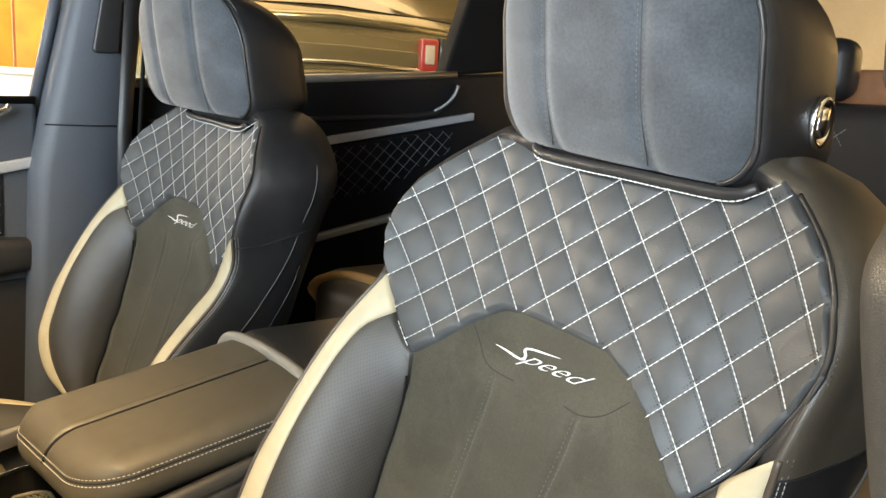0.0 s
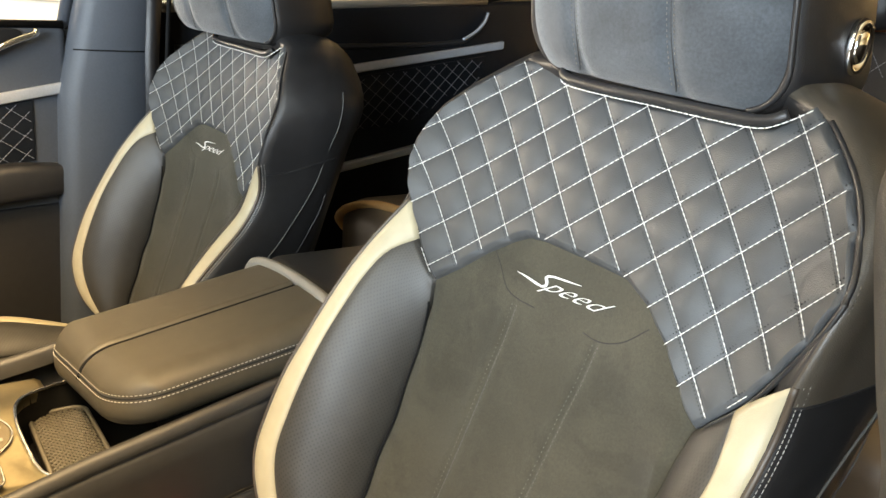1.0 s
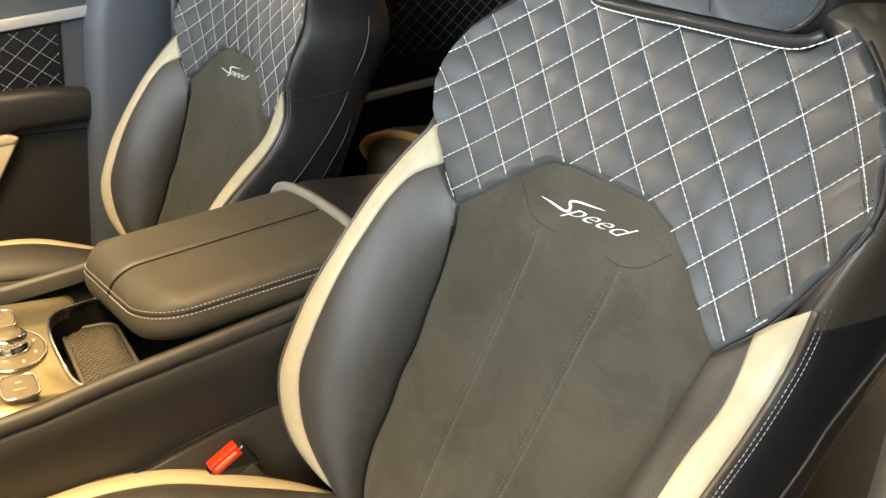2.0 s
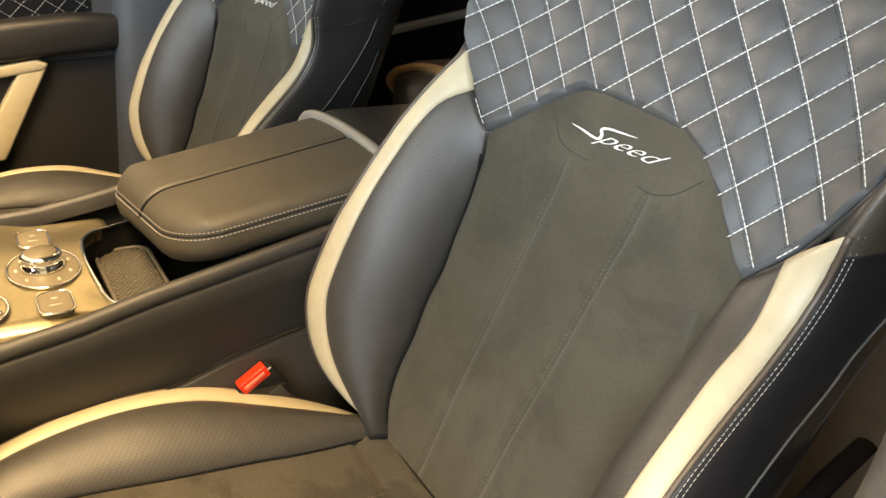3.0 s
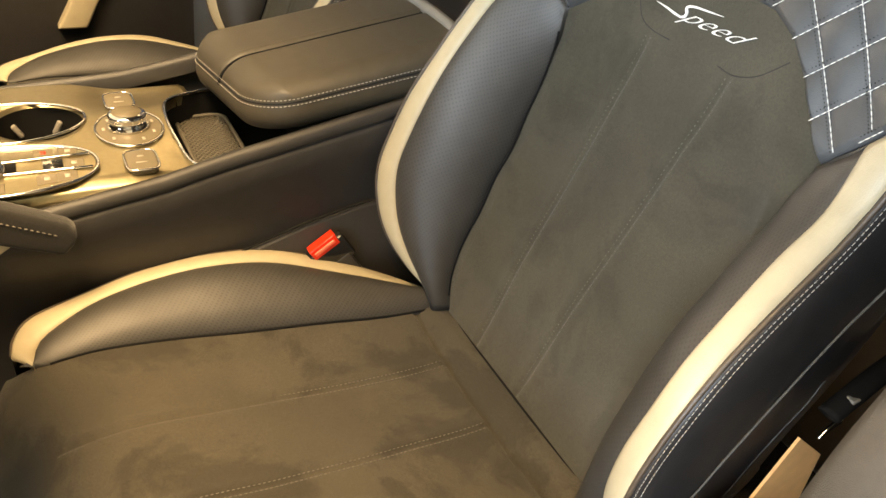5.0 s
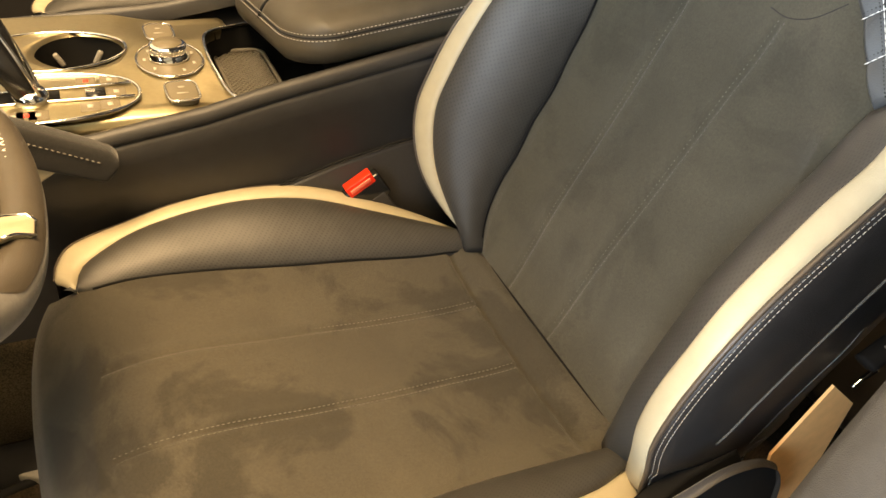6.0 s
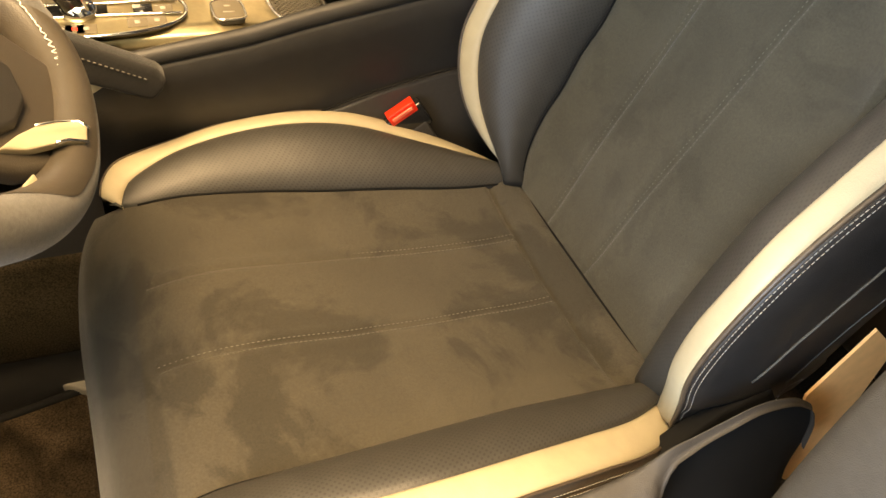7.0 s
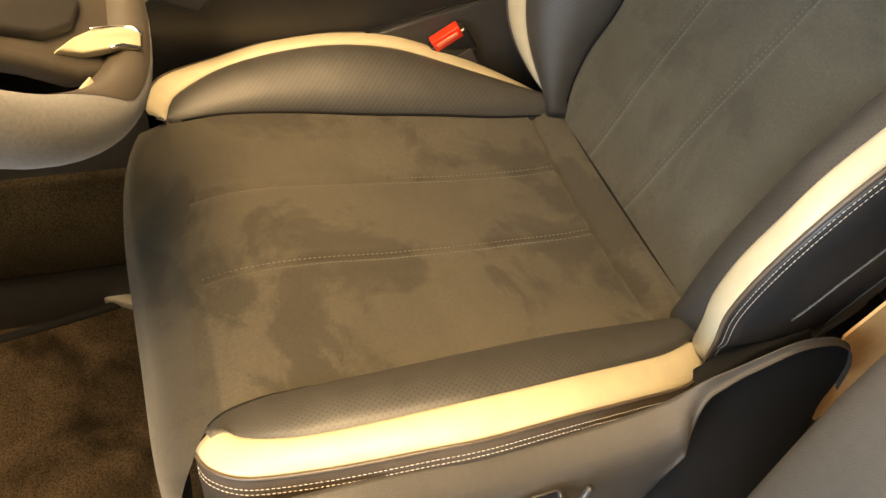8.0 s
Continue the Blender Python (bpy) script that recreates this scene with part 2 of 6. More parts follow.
def stitches(lines, out, length=0.0045, gap=0.0012, r=0.0007, bm=None):
    """Thread along lines: one small rounded bar a stitch, lying just proud along out."""
    bm = bm or bmesh.new()
    out = np.array(out, float)
    for line in lines:
        fine = resample(line, 0.0005)
        step = int((length + gap) / 0.0005)
        run = int(length / 0.0005)
        for k in range(0, len(fine) - run, step):
            a, b = fine[k], fine[k + run]
            t = b - a
            size = np.linalg.norm(t)
            if size < 1e-5:
                continue
            t /= size
            x = np.cross(t, out)
            x /= np.linalg.norm(x) + 1e-9
            y = np.cross(x, t)
            ring = []
            for c, w in ((a, 0.5), (a + (b - a) * 0.3, 1.0), (a + (b - a) * 0.7, 1.0), (b, 0.5)):
                ring.append([bm.verts.new(c + r * w * (sx * x + sy * y)) for sx, sy in ((-1, -1), (1, -1), (0.7, 1), (-0.7, 1))])
            for p, q in zip(ring, ring[1:]):
                for j in range(4):
                    bm.faces.new((p[j], p[(j + 1) % 4], q[(j + 1) % 4], q[j]))
            bm.faces.new(ring[0][::-1])
            bm.faces.new(ring[-1])
    return bm


def box(x0, x1, y0, y1, z0, z1, bevel=0.0, segments=3):
    bm = bmesh.new()
    bmesh.ops.create_cube(bm, size=1.0)
    for v in bm.verts:
        v.co = Vector(((x0 + x1) / 2 + v.co.x * (x1 - x0), (y0 + y1) / 2 + v.co.y * (y1 - y0), (z0 + z1) / 2 + v.co.z * (z1 - z0)))
    if bevel:
        bmesh.ops.bevel(bm, geom=bm.edges[:], offset=bevel, segments=segments, profile=0.5, affect="EDGES")
    return bm


def prism(outline, low, high, bevel=0.0, axis=2):
    """A slab over an outline of two coordinates, between two values of the third axis."""
    bm = bmesh.new()

    def at(p, h):
        q = list(p)
        q.insert(axis, h)
        return bm.verts.new(q)
    a, b = [at(p, low) for p in outline], [at(p, high) for p in outline]
    bm.faces.new(a)
    bm.faces.new(b)
    for k in range(len(a)):
        j = (k + 1) % len(a)
        bm.faces.new((a[k], a[j], b[j], b[k]))
    bmesh.ops.recalc_face_normals(bm, faces=bm.faces[:])
    if bevel:
        edges = [e for e in bm.edges if e.calc_face_angle(0) > 0.5]
        bmesh.ops.bevel(bm, geom=edges, offset=bevel, segments=3, profile=0.5, affect="EDGES")
    return bm


def ellipse(cx, cy, rx, ry, n=40, turn=0.0, power=2.0):
    out = []
    for k in range(n):
        t = 2 * math.pi * k / n
        c, s = math.cos(t), math.sin(t)
        x, y = rx * math.copysign(abs(c) ** (2 / power), c), ry * math.copysign(abs(s) ** (2 / power), s)
        out.append((cx + x * math.cos(turn) - y * math.sin(turn), cy + x * math.sin(turn) + y * math.cos(turn)))
    return out


def lathe(profile, centre, n=40):
    bm = bmesh.new()
    rows = [[bm.verts.new((centre[0] + r * math.cos(2 * math.pi * k / n), centre[1] + r * math.sin(2 * math.pi * k / n), centre[2] + h)) for k in range(n)] for r, h in profile]
    for a, b in zip(rows, rows[1:]):
        for k in range(n):
            bm.faces.new((a[k], a[(k + 1) % n], b[(k + 1) % n], b[k]))
    bm.faces.new(rows[0][::-1])
    bm.faces.new(rows[-1])
    return bm


# ---- seats ----
XC = 0.39
# centre line of the backrest: height, depth
LINE_Z = (0.28, 0.318, 0.42, 0.51, 0.61, 0.69, 0.72, 0.85, 0.92)
LINE_Y = (-0.128, -0.113, -0.082, -0.050, -0.017, 0.004, 0.010, 0.053, 0.075)
def ease(x, xs, ys):
    """Smooth interpolation through few values."""
    xs, ys = np.array(xs, float), np.array(ys, float)
    d = np.gradient(ys, xs)
    x = np.clip(x, xs[0], xs[-1])
    i = np.clip(np.searchsorted(xs, x) - 1, 0, len(xs) - 2)
    h = xs[i + 1] - xs[i]
    t = (x - xs[i]) / h
    return ((1 + 2 * t) * (1 - t) ** 2 * ys[i] + t * (1 - t) ** 2 * h * d[i] + t * t * (3 - 2 * t) * ys[i + 1] + t * t * (t - 1) * h * d[i + 1])


def back_y(u, z):
    """Depth of the backrest's front at u across from its middle and at height z: its shoulders curve forward."""
    high = 0.3104 - 1.1753 * z + 1.0497 * z * z + u * u * (1.86 * z - 1.7785) - 12.85 * u**4
    t = np.clip((z - 0.60) / 0.07, 0, 1)
    t = t * t * (3 - 2 * t)
    return ease(z, LINE_Z, LINE_Y) * (1 - t) + high * t


# seam curves of the backrest (inner, outer side) and of the cushion, as distance across from the seat's middle, depth and height
C1L = [(-0.1375, -0.119, 0.3169), (-0.1454, -0.115, 0.3565), (-0.1491, -0.1036, 0.3963), (-0.1490, -0.0872, 0.4346), (-0.1490, -0.0745, 0.4734), (-0.1476, -0.059, 0.5086), (-0.1470, -0.0485, 0.5451), (-0.1453, -0.0372, 0.5814), (-0.1441, -0.0295, 0.6186), (-0.1440, -0.027, 0.6568)]
C1R = [(0.1375, -0.119, 0.3169), (0.1454, -0.115, 0.3565), (0.1491, -0.1036, 0.3963), (0.1500, -0.0872, 0.4346), (0.1510, -0.0745, 0.4734), (0.1520, -0.060, 0.5086), (0.1550, -0.052, 0.5451), (0.1600, -0.044, 0.5814), (0.1670, -0.0395, 0.6186), (0.1770, -0.036, 0.6495)]
C2L = [(-0.1586, -0.1233, 0.324), (-0.1734, -0.1469, 0.357), (-0.1869, -0.1616, 0.3943), (-0.1978, -0.1673, 0.4337), (-0.2043, -0.1649, 0.474), (-0.2036, -0.1527, 0.5131), (-0.2013, -0.1374, 0.5516), (-0.1986, -0.1193, 0.5884), (-0.1957, -0.098, 0.6221), (-0.1927, -0.076, 0.6528), (-0.1857, -0.0524, 0.6778), (-0.1709, -0.0252, 0.6918)]
C2R = [(0.1738, -0.1326, 0.3145), (0.184, -0.1465, 0.3577), (0.1905, -0.1585, 0.4022), (0.1973, -0.1606, 0.4479), (0.2037, -0.1529, 0.492), (0.2063, -0.1373, 0.5338), (0.2084, -0.1154, 0.5722), (0.2093, -0.0919, 0.6071), (0.2132, -0.0688, 0.6412), (0.2113, -0.0515, 0.682)]
C3L = [(-0.1611, -0.1247, 0.3233), (-0.183, -0.1514, 0.3537), (-0.2028, -0.1709, 0.3877), (-0.2185, -0.1785, 0.4255), (-0.2281, -0.1756, 0.4654), (-0.2293, -0.1618, 0.5056), (-0.2271, -0.1448, 0.5465), (-0.2219, -0.1235, 0.5862), (-0.2171, -0.1008, 0.625), (-0.212, -0.0764, 0.6616), (-0.2042, -0.0502, 0.6958), (-0.194, -0.0227, 0.7283)]
C3R = [(0.2024, -0.1423, 0.3242), (0.2098, -0.1531, 0.3635), (0.2149, -0.1642, 0.4055), (0.2205, -0.163, 0.4518), (0.2244, -0.1496, 0.4986), (0.226, -0.1255, 0.5446), (0.2292, -0.0985, 0.588), (0.2352, -0.0745, 0.6318), (0.2441, -0.0637, 0.6789), (0.2544, -0.0717, 0.7221)]
K1 = [(0.148, -0.085, 0.308), (0.150, -0.112, 0.311), (0.150, -0.192, 0.316), (0.153, -0.267, 0.3246), (0.158, -0.342, 0.330), (0.164, -0.415, 0.336)]
K1_IN = K1 + [(0.1645, -0.486, 0.341), (0.157, -0.541, 0.341)]
K1_OUT = K1 + [(0.167, -0.486, 0.340), (0.1695, -0.510, 0.340), (0.1735, -0.530, 0.337), (0.1795, -0.544, 0.328)]
K2 = [(0.170, -0.119, 0.315), (0.196, -0.177, 0.332), (0.211, -0.238, 0.351), (0.223, -0.299, 0.368), (0.2264, -0.363, 0.375), (0.226, -0.424, 0.3706)]
K2_IN = K2 + [(0.217, -0.481, 0.362), (0.1943, -0.5235, 0.353), (0.1795, -0.536, 0.348), (0.1556, -0.5400, 0.346)]
K2_OUT = [(0.176, -0.132, 0.317), (0.194, -0.1758, 0.332), (0.2059, -0.2297, 0.349), (0.2171, -0.2879, 0.366), (0.2227, -0.3363, 0.373), (0.2249, -0.3795, 0.375), (0.2223, -0.4571, 0.368), (0.216, -0.4935, 0.362), (0.2035, -0.521, 0.354), (0.1899, -0.5312, 0.350)]
K3 = [(0.189, -0.1065, 0.3008), (0.220, -0.1666, 0.3235), (0.236, -0.231, 0.348), (0.2476, -0.296, 0.367), (0.2527, -0.362, 0.371)]
K3_IN = K3 + [(0.2514, -0.427, 0.366), (0.2400, -0.488, 0.357), (0.221, -0.5374, 0.354), (0.1994, -0.5544, 0.349), (0.1775, -0.5584, 0.345)]
K3_OUT = K3 + [(0.2510, -0.400, 0.3695), (0.2452, -0.462, 0.362), (0.2373, -0.5081, 0.355), (0.2296, -0.5287, 0.351), (0.2167, -0.5435, 0.347), (0.2023, -0.5497, 0.343)]


def cushion_z(y):
    """Height of the cushion's middle along its depth."""
    return ease(np.asarray(y, float), (-0.56, -0.526, -0.357, -0.258, -0.15, -0.10), (0.334, 0.340, 0.317, 0.304, 0.302, 0.312))


# the two seams along the cushion: depth, distance across
SEAM_Y = (-0.53, -0.464, -0.415, -0.363, -0.305, -0.244, -0.152)
SEAM_INNER = (-0.0455, -0.057, -0.0625, -0.067, -0.069, -0.070, -0.071)
SEAM_OUTER = (0.051, 0.042, 0.036, 0.032, 0.028, 0.024, 0.023)


def side_curve(c, s):
    return [(XC + s * u, y, z) for u, y, z in c]


# outline of the quilted panel: across, height
TOP_LINE = [(-0.2132, 0.785), (-0.2115, 0.797), (-0.2052, 0.8166), (-0.188, 0.8381), (-0.1671, 0.8553), (-0.1443, 0.8705), (-0.125, 0.8715), (-0.095, 0.8690), (-0.0726, 0.8580), (-0.0224, 0.8500), (0.0236, 0.8478), (0.0764, 0.8462), (0.1242, 0.8448), (0.1424, 0.8473), (0.1536, 0.8576), (0.1651, 0.866), (0.1775, 0.8551), (0.2031, 0.8392), (0.227, 0.8239), (0.2493, 0.8049), (0.2627, 0.7863), (0.2648, 0.775)]
LOW_LINE = [(-0.2132, 0.784), (-0.2127, 0.7764), (-0.2073, 0.7543), (-0.1979, 0.733), (-0.1858, 0.7123), (-0.1706, 0.6921), (-0.1613, 0.6778), (-0.1436, 0.6567), (-0.1169, 0.6755), (-0.0925, 0.6956), (-0.0653, 0.7133), (-0.0493, 0.7208), (-0.0288, 0.7223), (0.0176, 0.7204), (0.0676, 0.7179), (0.098, 0.706), (0.1278, 0.6869), (0.1518, 0.6684), (0.1766, 0.6495), (0.19, 0.6645), (0.2178, 0.6926), (0.2383, 0.7216), (0.2561, 0.7496), (0.2644, 0.7698), (0.2648, 0.774)]
TOP_U, TOP_Z = np.array(TOP_LINE).T
LOW_U, LOW_Z = np.array(LOW_LINE).T
EDGE_L, EDGE_R = -0.2131, 0.2647


QA = (5.5824, 2.3294, 0.1042, -0.0178, 4.3445, 0.0055, -0.1095, -0.4094, 0.1687, -0.0102)
QB = (4.6845, -2.3665, -0.0539, 0.018, 3.9032, -0.0736, -0.0867, 0.2983, -0.064, 0.0999)


def quilt_index(u, z):
    """The two running numbers of the seam families at a place of the panel."""
    p, q = u / 0.2, (z - 0.76) / 0.1
    terms = [p**i * q**j for i in range(4) for j in range(4 - i)]
    return sum(c * t for c, t in zip(QA, terms)), sum(c * t for c, t in zip(QB, terms))


def quilt_height(u, z):
    """Relief of the diamond quilting: pillows between two families of seams."""
    a, b = quilt_index(u, z)
    da, db = np.abs(a - np.round(a)), np.abs(b - np.round(b))
    return 0.0046 * (np.sin(np.clip(da * 2, 0, 1) * np.pi / 2) ** 0.6 * np.sin(np.clip(db * 2, 0, 1) * np.pi / 2) ** 0.6) - 0.0008


def quilt_lines():
    """Seam lines of the quilting on the backrest's front, clipped to the panel."""
    lines = []
    u = np.linspace(EDGE_L, EDGE_R, 500)
    zz = np.linspace(0.62, 0.90, 400)
    table = quilt_index(u[:, None], zz[None, :])
    for sign in (-1, 1):
        index = table[0] if sign < 0 else table[1]
        for k in range(-4, 18):
            off = np.abs(index - k)
            z = np.array([np.interp(k, index[i] if sign < 0 else index[i][::-1], zz if sign < 0 else zz[::-1]) for i in range(len(u))])
            z = np.where(off.min(1) < 0.2, z, 0.0)
            inside = (z < np.interp(u, TOP_U, TOP_Z) - 0.001) & (z > np.interp(u, LOW_U, LOW_Z) + 0.001)
            cut = np.flatnonzero(np.diff(np.r_[0, inside.astype(int), 0]))
            for p, q in zip(cut[::2], cut[1::2]):
                if q - p > 8:
                    lines.append((sign, u[p:q], z[p:q]))
    return lines


def on_back(u, z, lift):
    return np.stack([XC + u, back_y(u, z) - lift * 0.94, z + lift * 0.33], -1)


def word_mesh(text, size, shear):
    curve = bpy.data.curves.new("word", "FONT")
    curve.body, curve.size, curve.shear, curve.resolution_u, curve.offset = text, size, shear, 4, -0.00046
    ob = new("word", curve)
    me = bpy.data.meshes.new_from_object(ob.evaluated_get(bpy.context.evaluated_depsgraph_get()))
    bpy.data.objects.remove(ob)
    bpy.data.curves.remove(curve)
    return me


def seam_l(z):
    return -0.0560 + 0.085 * (z - 0.56) + 0.9 * np.clip(z - 0.60, 0, 1) ** 2


def seam_r(z):
    return 0.0395 + 0.13 * (z - 0.56) + 0.7 * np.clip(z - 0.58, 0, 1) ** 2


def stroke(bm, path, widths, at):
    """A flat ribbon along a path of two coordinates, laid on a surface."""
    p = spline([(u, z, 0) for u, z in path], 40)[:, :2]
    w = np.interp(np.linspace(0, 1, 40), np.linspace(0, 1, len(widths)), widths) / 2
    d = np.gradient(p, axis=0)
    d /= np.linalg.norm(d, axis=1, keepdims=True)
    side = np.stack([-d[:, 1], d[:, 0]], 1)
    a = [bm.verts.new(at(*q)) for q in p + side * w[:, None]]
    b = [bm.verts.new(at(*q)) for q in p - side * w[:, None]]
    for k in range(39):
        bm.faces.new((a[k], a[k + 1], b[k + 1], b[k]))


def make_seat(name, label):
    seat = thing(name, (XC, -0.10, 0.32), label, "car seat", "front seats")
    fwd = (0, -0.94, 0.33)
    # backrest body: the rounded shell behind the front panels
    left = list(spline(C3L, 26)[:-1]) + [np.array([u, float(back_y(np.array(u), np.array(z))) + 0.001, z]) for u, z in LOW_LINE[3:0:-1] + TOP_LINE[0:6]]
    right = list(spline(C3R, 26)) + [np.array([u, float(back_y(np.array(u), np.array(z))) + 0.001, z]) for u, z in [(0.2600, 0.745), (0.2650, 0.765)] + TOP_LINE[21:15:-1]]
    across = [np.array([u, 0.062, 0.868]) for u in (-0.10, -0.05, 0.0, 0.05, 0.10, 0.14)]
    under = [np.array([u, -0.055, 0.275]) for u in (0.15, 0.05, -0.05, -0.13)]
    loop = np.array(left + across + right[::-1] + under)
    rings = []
    for back, grow in ((0.010, -0.016), (0.003, -0.006), (0.000, 0.000), (0.004, 0.006), (0.012, 0.0095), (0.030, 0.0115), (0.060, 0.012), (0.095, 0.007), (0.122, -0.004), (0.138, -0.018), (0.146, -0.055), (0.148, -0.14)):
        ring = []
        for p in loop:
            d = np.array([p[0] - 0.02, 0, max(p[2] - 0.66, 0) * 1.2])
            d /= np.linalg.norm(d) + 1e-9
            rear = float(ease(np.array(p[2]), LINE_Z, LINE_Y)) + 0.130
            depth = max((rear - p[1]) / 0.148, 0.5)
            q = p + d * grow * (1 if p[2] > 0.36 else 0.5) + np.array([0, back * depth, 0])
            ring.append((XC + q[0], q[1], q[2]))
        rings.append(ring)
    ring_grid = np.array(rings)
    first = len(left) + len(across) + len(right) - 26
    seam_rows = {}
    for sd, cols in ((-1, slice(0, len(left) - 10)), (1, slice(first, first + 26))):
        run = ring_grid[:, cols]
        proud = np.array([sd * 0.0008, -0.0006, 0.0])
        seam_rows[sd] = [spline(run[2] * 0.25 + run[3] * 0.75 + proud, 70), spline(run[3] * 0.84 + run[4] * 0.16 + proud, 70)]
    for col in (first + 1, len(left) - 11):
        seat_seam = spline(ring_grid[2:9, col] + np.array([0.0004 if col == first + 1 else -0.0004, 0, 0]), 30)
        part("shoulder_seam", tube(seat_seam, 0.0008, 6), PIPING, seat)
    for row, low, high in ((7, first + 23, first + 30), (7, len(left) - 14, len(left) - 4)):
        run = spline(ring_grid[row, low - 1:high][:, :] + np.array([0.0008 if low > first else -0.0008, 0, 0]), 50)
        part("shoulder_stitching", stitches([run], (1 if low > first else -1, 0, 0.3), 0.0030, 0.0012, 0.00035), THREAD_SOFT, seat)["kind"] = "stuff"
    # brown sheet over the black shoulder paints in its warm reflected light
    wrap = ring_grid[1:10, first - 9:first + 2] + np.array([0.0012, 0.0, 0.0010])
    part("outer_shoulder", sheet(spline_rows(wrap, 20)), BROWN, seat, "brown sheet for warm light on the black outer shoulder")
    part("backrest_body", sheet(rings, wrap=True), LEATHER, seat, "black leather backrest side and rear")
    # light piping down each flank, and the seam below the shoulder
    for sd in (-1, 1):
        cols = ring_grid[:, : len(left)] if sd < 0 else ring_grid[:, len(left) + len(across):-4]
        flat = cols.reshape(-1, 3)
        for back, low, radius, mat in ((0.0, 0.0, 0.0010, GREY_PIPING), (0.048, -0.022, 0.0006, PIPING)):
            line = spline([(-0.108 + back, 0.397 + low), (-0.086 + back, 0.466 + low), (-0.045 + back, 0.541 + low), (-0.003 + back, 0.606 + low), (0.049 + back * 0.8, 0.686 + low), (0.088 + back * 0.5, 0.757 + low), (0.108 + back * 0.3, 0.812 + low)], 60)
            hug = []
            for p in line:
                near = flat[np.argsort(((flat[:, 1:] - p) ** 2).sum(1))[:6]]
                hug.append((XC + sd * (np.abs(near[:, 0] - XC).mean() + 0.0020), p[0], p[1]))
            hug = np.array(hug)
            for _ in range(2):
                hug[1:-1] = (hug[:-2] + hug[1:-1] + hug[2:]) / 3
            part("flank_piping", tube(hug, radius, 6), mat, seat)
    # suede centre of the backrest
    n, m = 70, 161
    left, right = spline(C1L, n), spline(C1R, n)
    grid = np.zeros((n, m, 3))
    for i, t in enumerate(np.linspace(0, 1, n)):
        s = np.linspace(0, 1, m)
        u = (left[i, 0] - 0.003) * (1 - s) + (right[i, 0] + 0.003) * s
        top = np.interp(np.clip(u, -0.1436, 0.1766), LOW_U, LOW_Z) + 0.005
        z = 0.285 + (top - 0.285) * t
        y = back_y(u, z)
        y_edge = np.where(u < 0, np.interp(z, left[:, 2], left[:, 1]), np.interp(z, right[:, 2], right[:, 1]))
        w = np.clip((np.abs(u - 0.008) - 0.085) / 0.06, 0, 1) ** 2 * np.clip((0.66 - z) / 0.05, 0, 1)
        y = y * (1 - w) + (y_edge + 0.002) * w + 0.003 * np.clip((z - 0.60) / 0.05, 0, 1)
        for cu in (seam_l(z), seam_r(z)):
            y = y + (0.0015 * np.exp(-((u - cu) / 0.0022) ** 2) - 0.0006 * np.exp(-((np.abs(u - cu) - 0.008) / 0.006) ** 2)) * np.clip((0.665 - z) / 0.01, 0, 1)
        grid[i] = np.stack([XC + u, y, z], -1)
    insert = part("backrest_insert", sheet(grid), SUEDE, seat, "charcoal suede backrest centre")
    for kind in (0, 1):
        z = np.linspace(0.33, 0.662, 70)
        cu = seam_l(z) if kind == 0 else seam_r(z)
        rows = [np.stack([XC + cu + off, back_y(cu + off, z) + 0.0004 + 0.003 * np.clip((z - 0.60) / 0.05, 0, 1), z], -1) for off in (-0.0032, 0.0032)]
        tagged(part("seam_stitching", stitches(rows, fwd, 0.0025, 0.0020, 0.0005), SUEDE_THREAD, insert), kind="stuff")
    # raised yoke with the embroidered word
    for line in ([(-0.0845, 0.7003), (-0.0719, 0.6877), (-0.0585, 0.6722), (-0.042, 0.6667), (-0.020, 0.6655)], [(0.040, 0.6645), (0.0606, 0.664), (0.0835, 0.6727), (0.1051, 0.691)]):
        y_l = spline(line, 24)
        part("yoke_seam", tube(np.stack([XC + y_l[:, 0], back_y(y_l[:, 0], y_l[:, 1]) + 0.0032, y_l[:, 1]], -1), 0.0005, 6), DARK_THREAD, insert)

    def lay(u, z):
        return XC + u, float(back_y(np.array(u), np.array(z))) + 0.0022, z
    me = word_mesh("peed", 0.0262, 0.92)
    bm = bmesh.new()
    bm.from_mesh(me)
    bpy.data.meshes.remove(me)
    wide = max(v.co.x for v in bm.verts)
    for v in bm.verts:
        v.co = lay(-0.0175 + v.co.x / wide * 0.084, 0.6838 + v.co.y * 0.62 + 0.012 * v.co.x)
    stroke(bm, [(-0.0495, 0.6896), (-0.036, 0.6881), (-0.024, 0.6862), (-0.0165, 0.6856)], (0.0003, 0.0014, 0.0019, 0.0012), lay)
    stroke(bm, [(-0.0185, 0.6852), (-0.0135, 0.6872), (-0.0128, 0.6905), (-0.0150, 0.6937), (-0.0125, 0.6962)], (0.0012, 0.0022, 0.0024, 0.0022, 0.0014), lay)
    stroke(bm, [(-0.0135, 0.6955), (-0.006, 0.6970), (0.008, 0.6978), (0.0252, 0.6988)], (0.0014, 0.0016, 0.0013, 0.0004), lay)
    ext = bmesh.ops.extrude_face_region(bm, geom=bm.faces[:])
    for v in (g for g in ext["geom"] if isinstance(g, bmesh.types.BMVert)):
        v.co += Vector((0, -0.0012, 0.0004))
    bmesh.ops.recalc_face_normals(bm, faces=bm.faces[:])
    part("embroidered_word", bm, THREAD, insert, "white embroidered word Speed", smooth=False)
    # diamond quilted shoulder panel
    m, n = 430, 180
    s = np.sin(np.linspace(-np.pi / 2, np.pi / 2, m)) * 0.4 + np.linspace(-1, 1, m) * 0.6
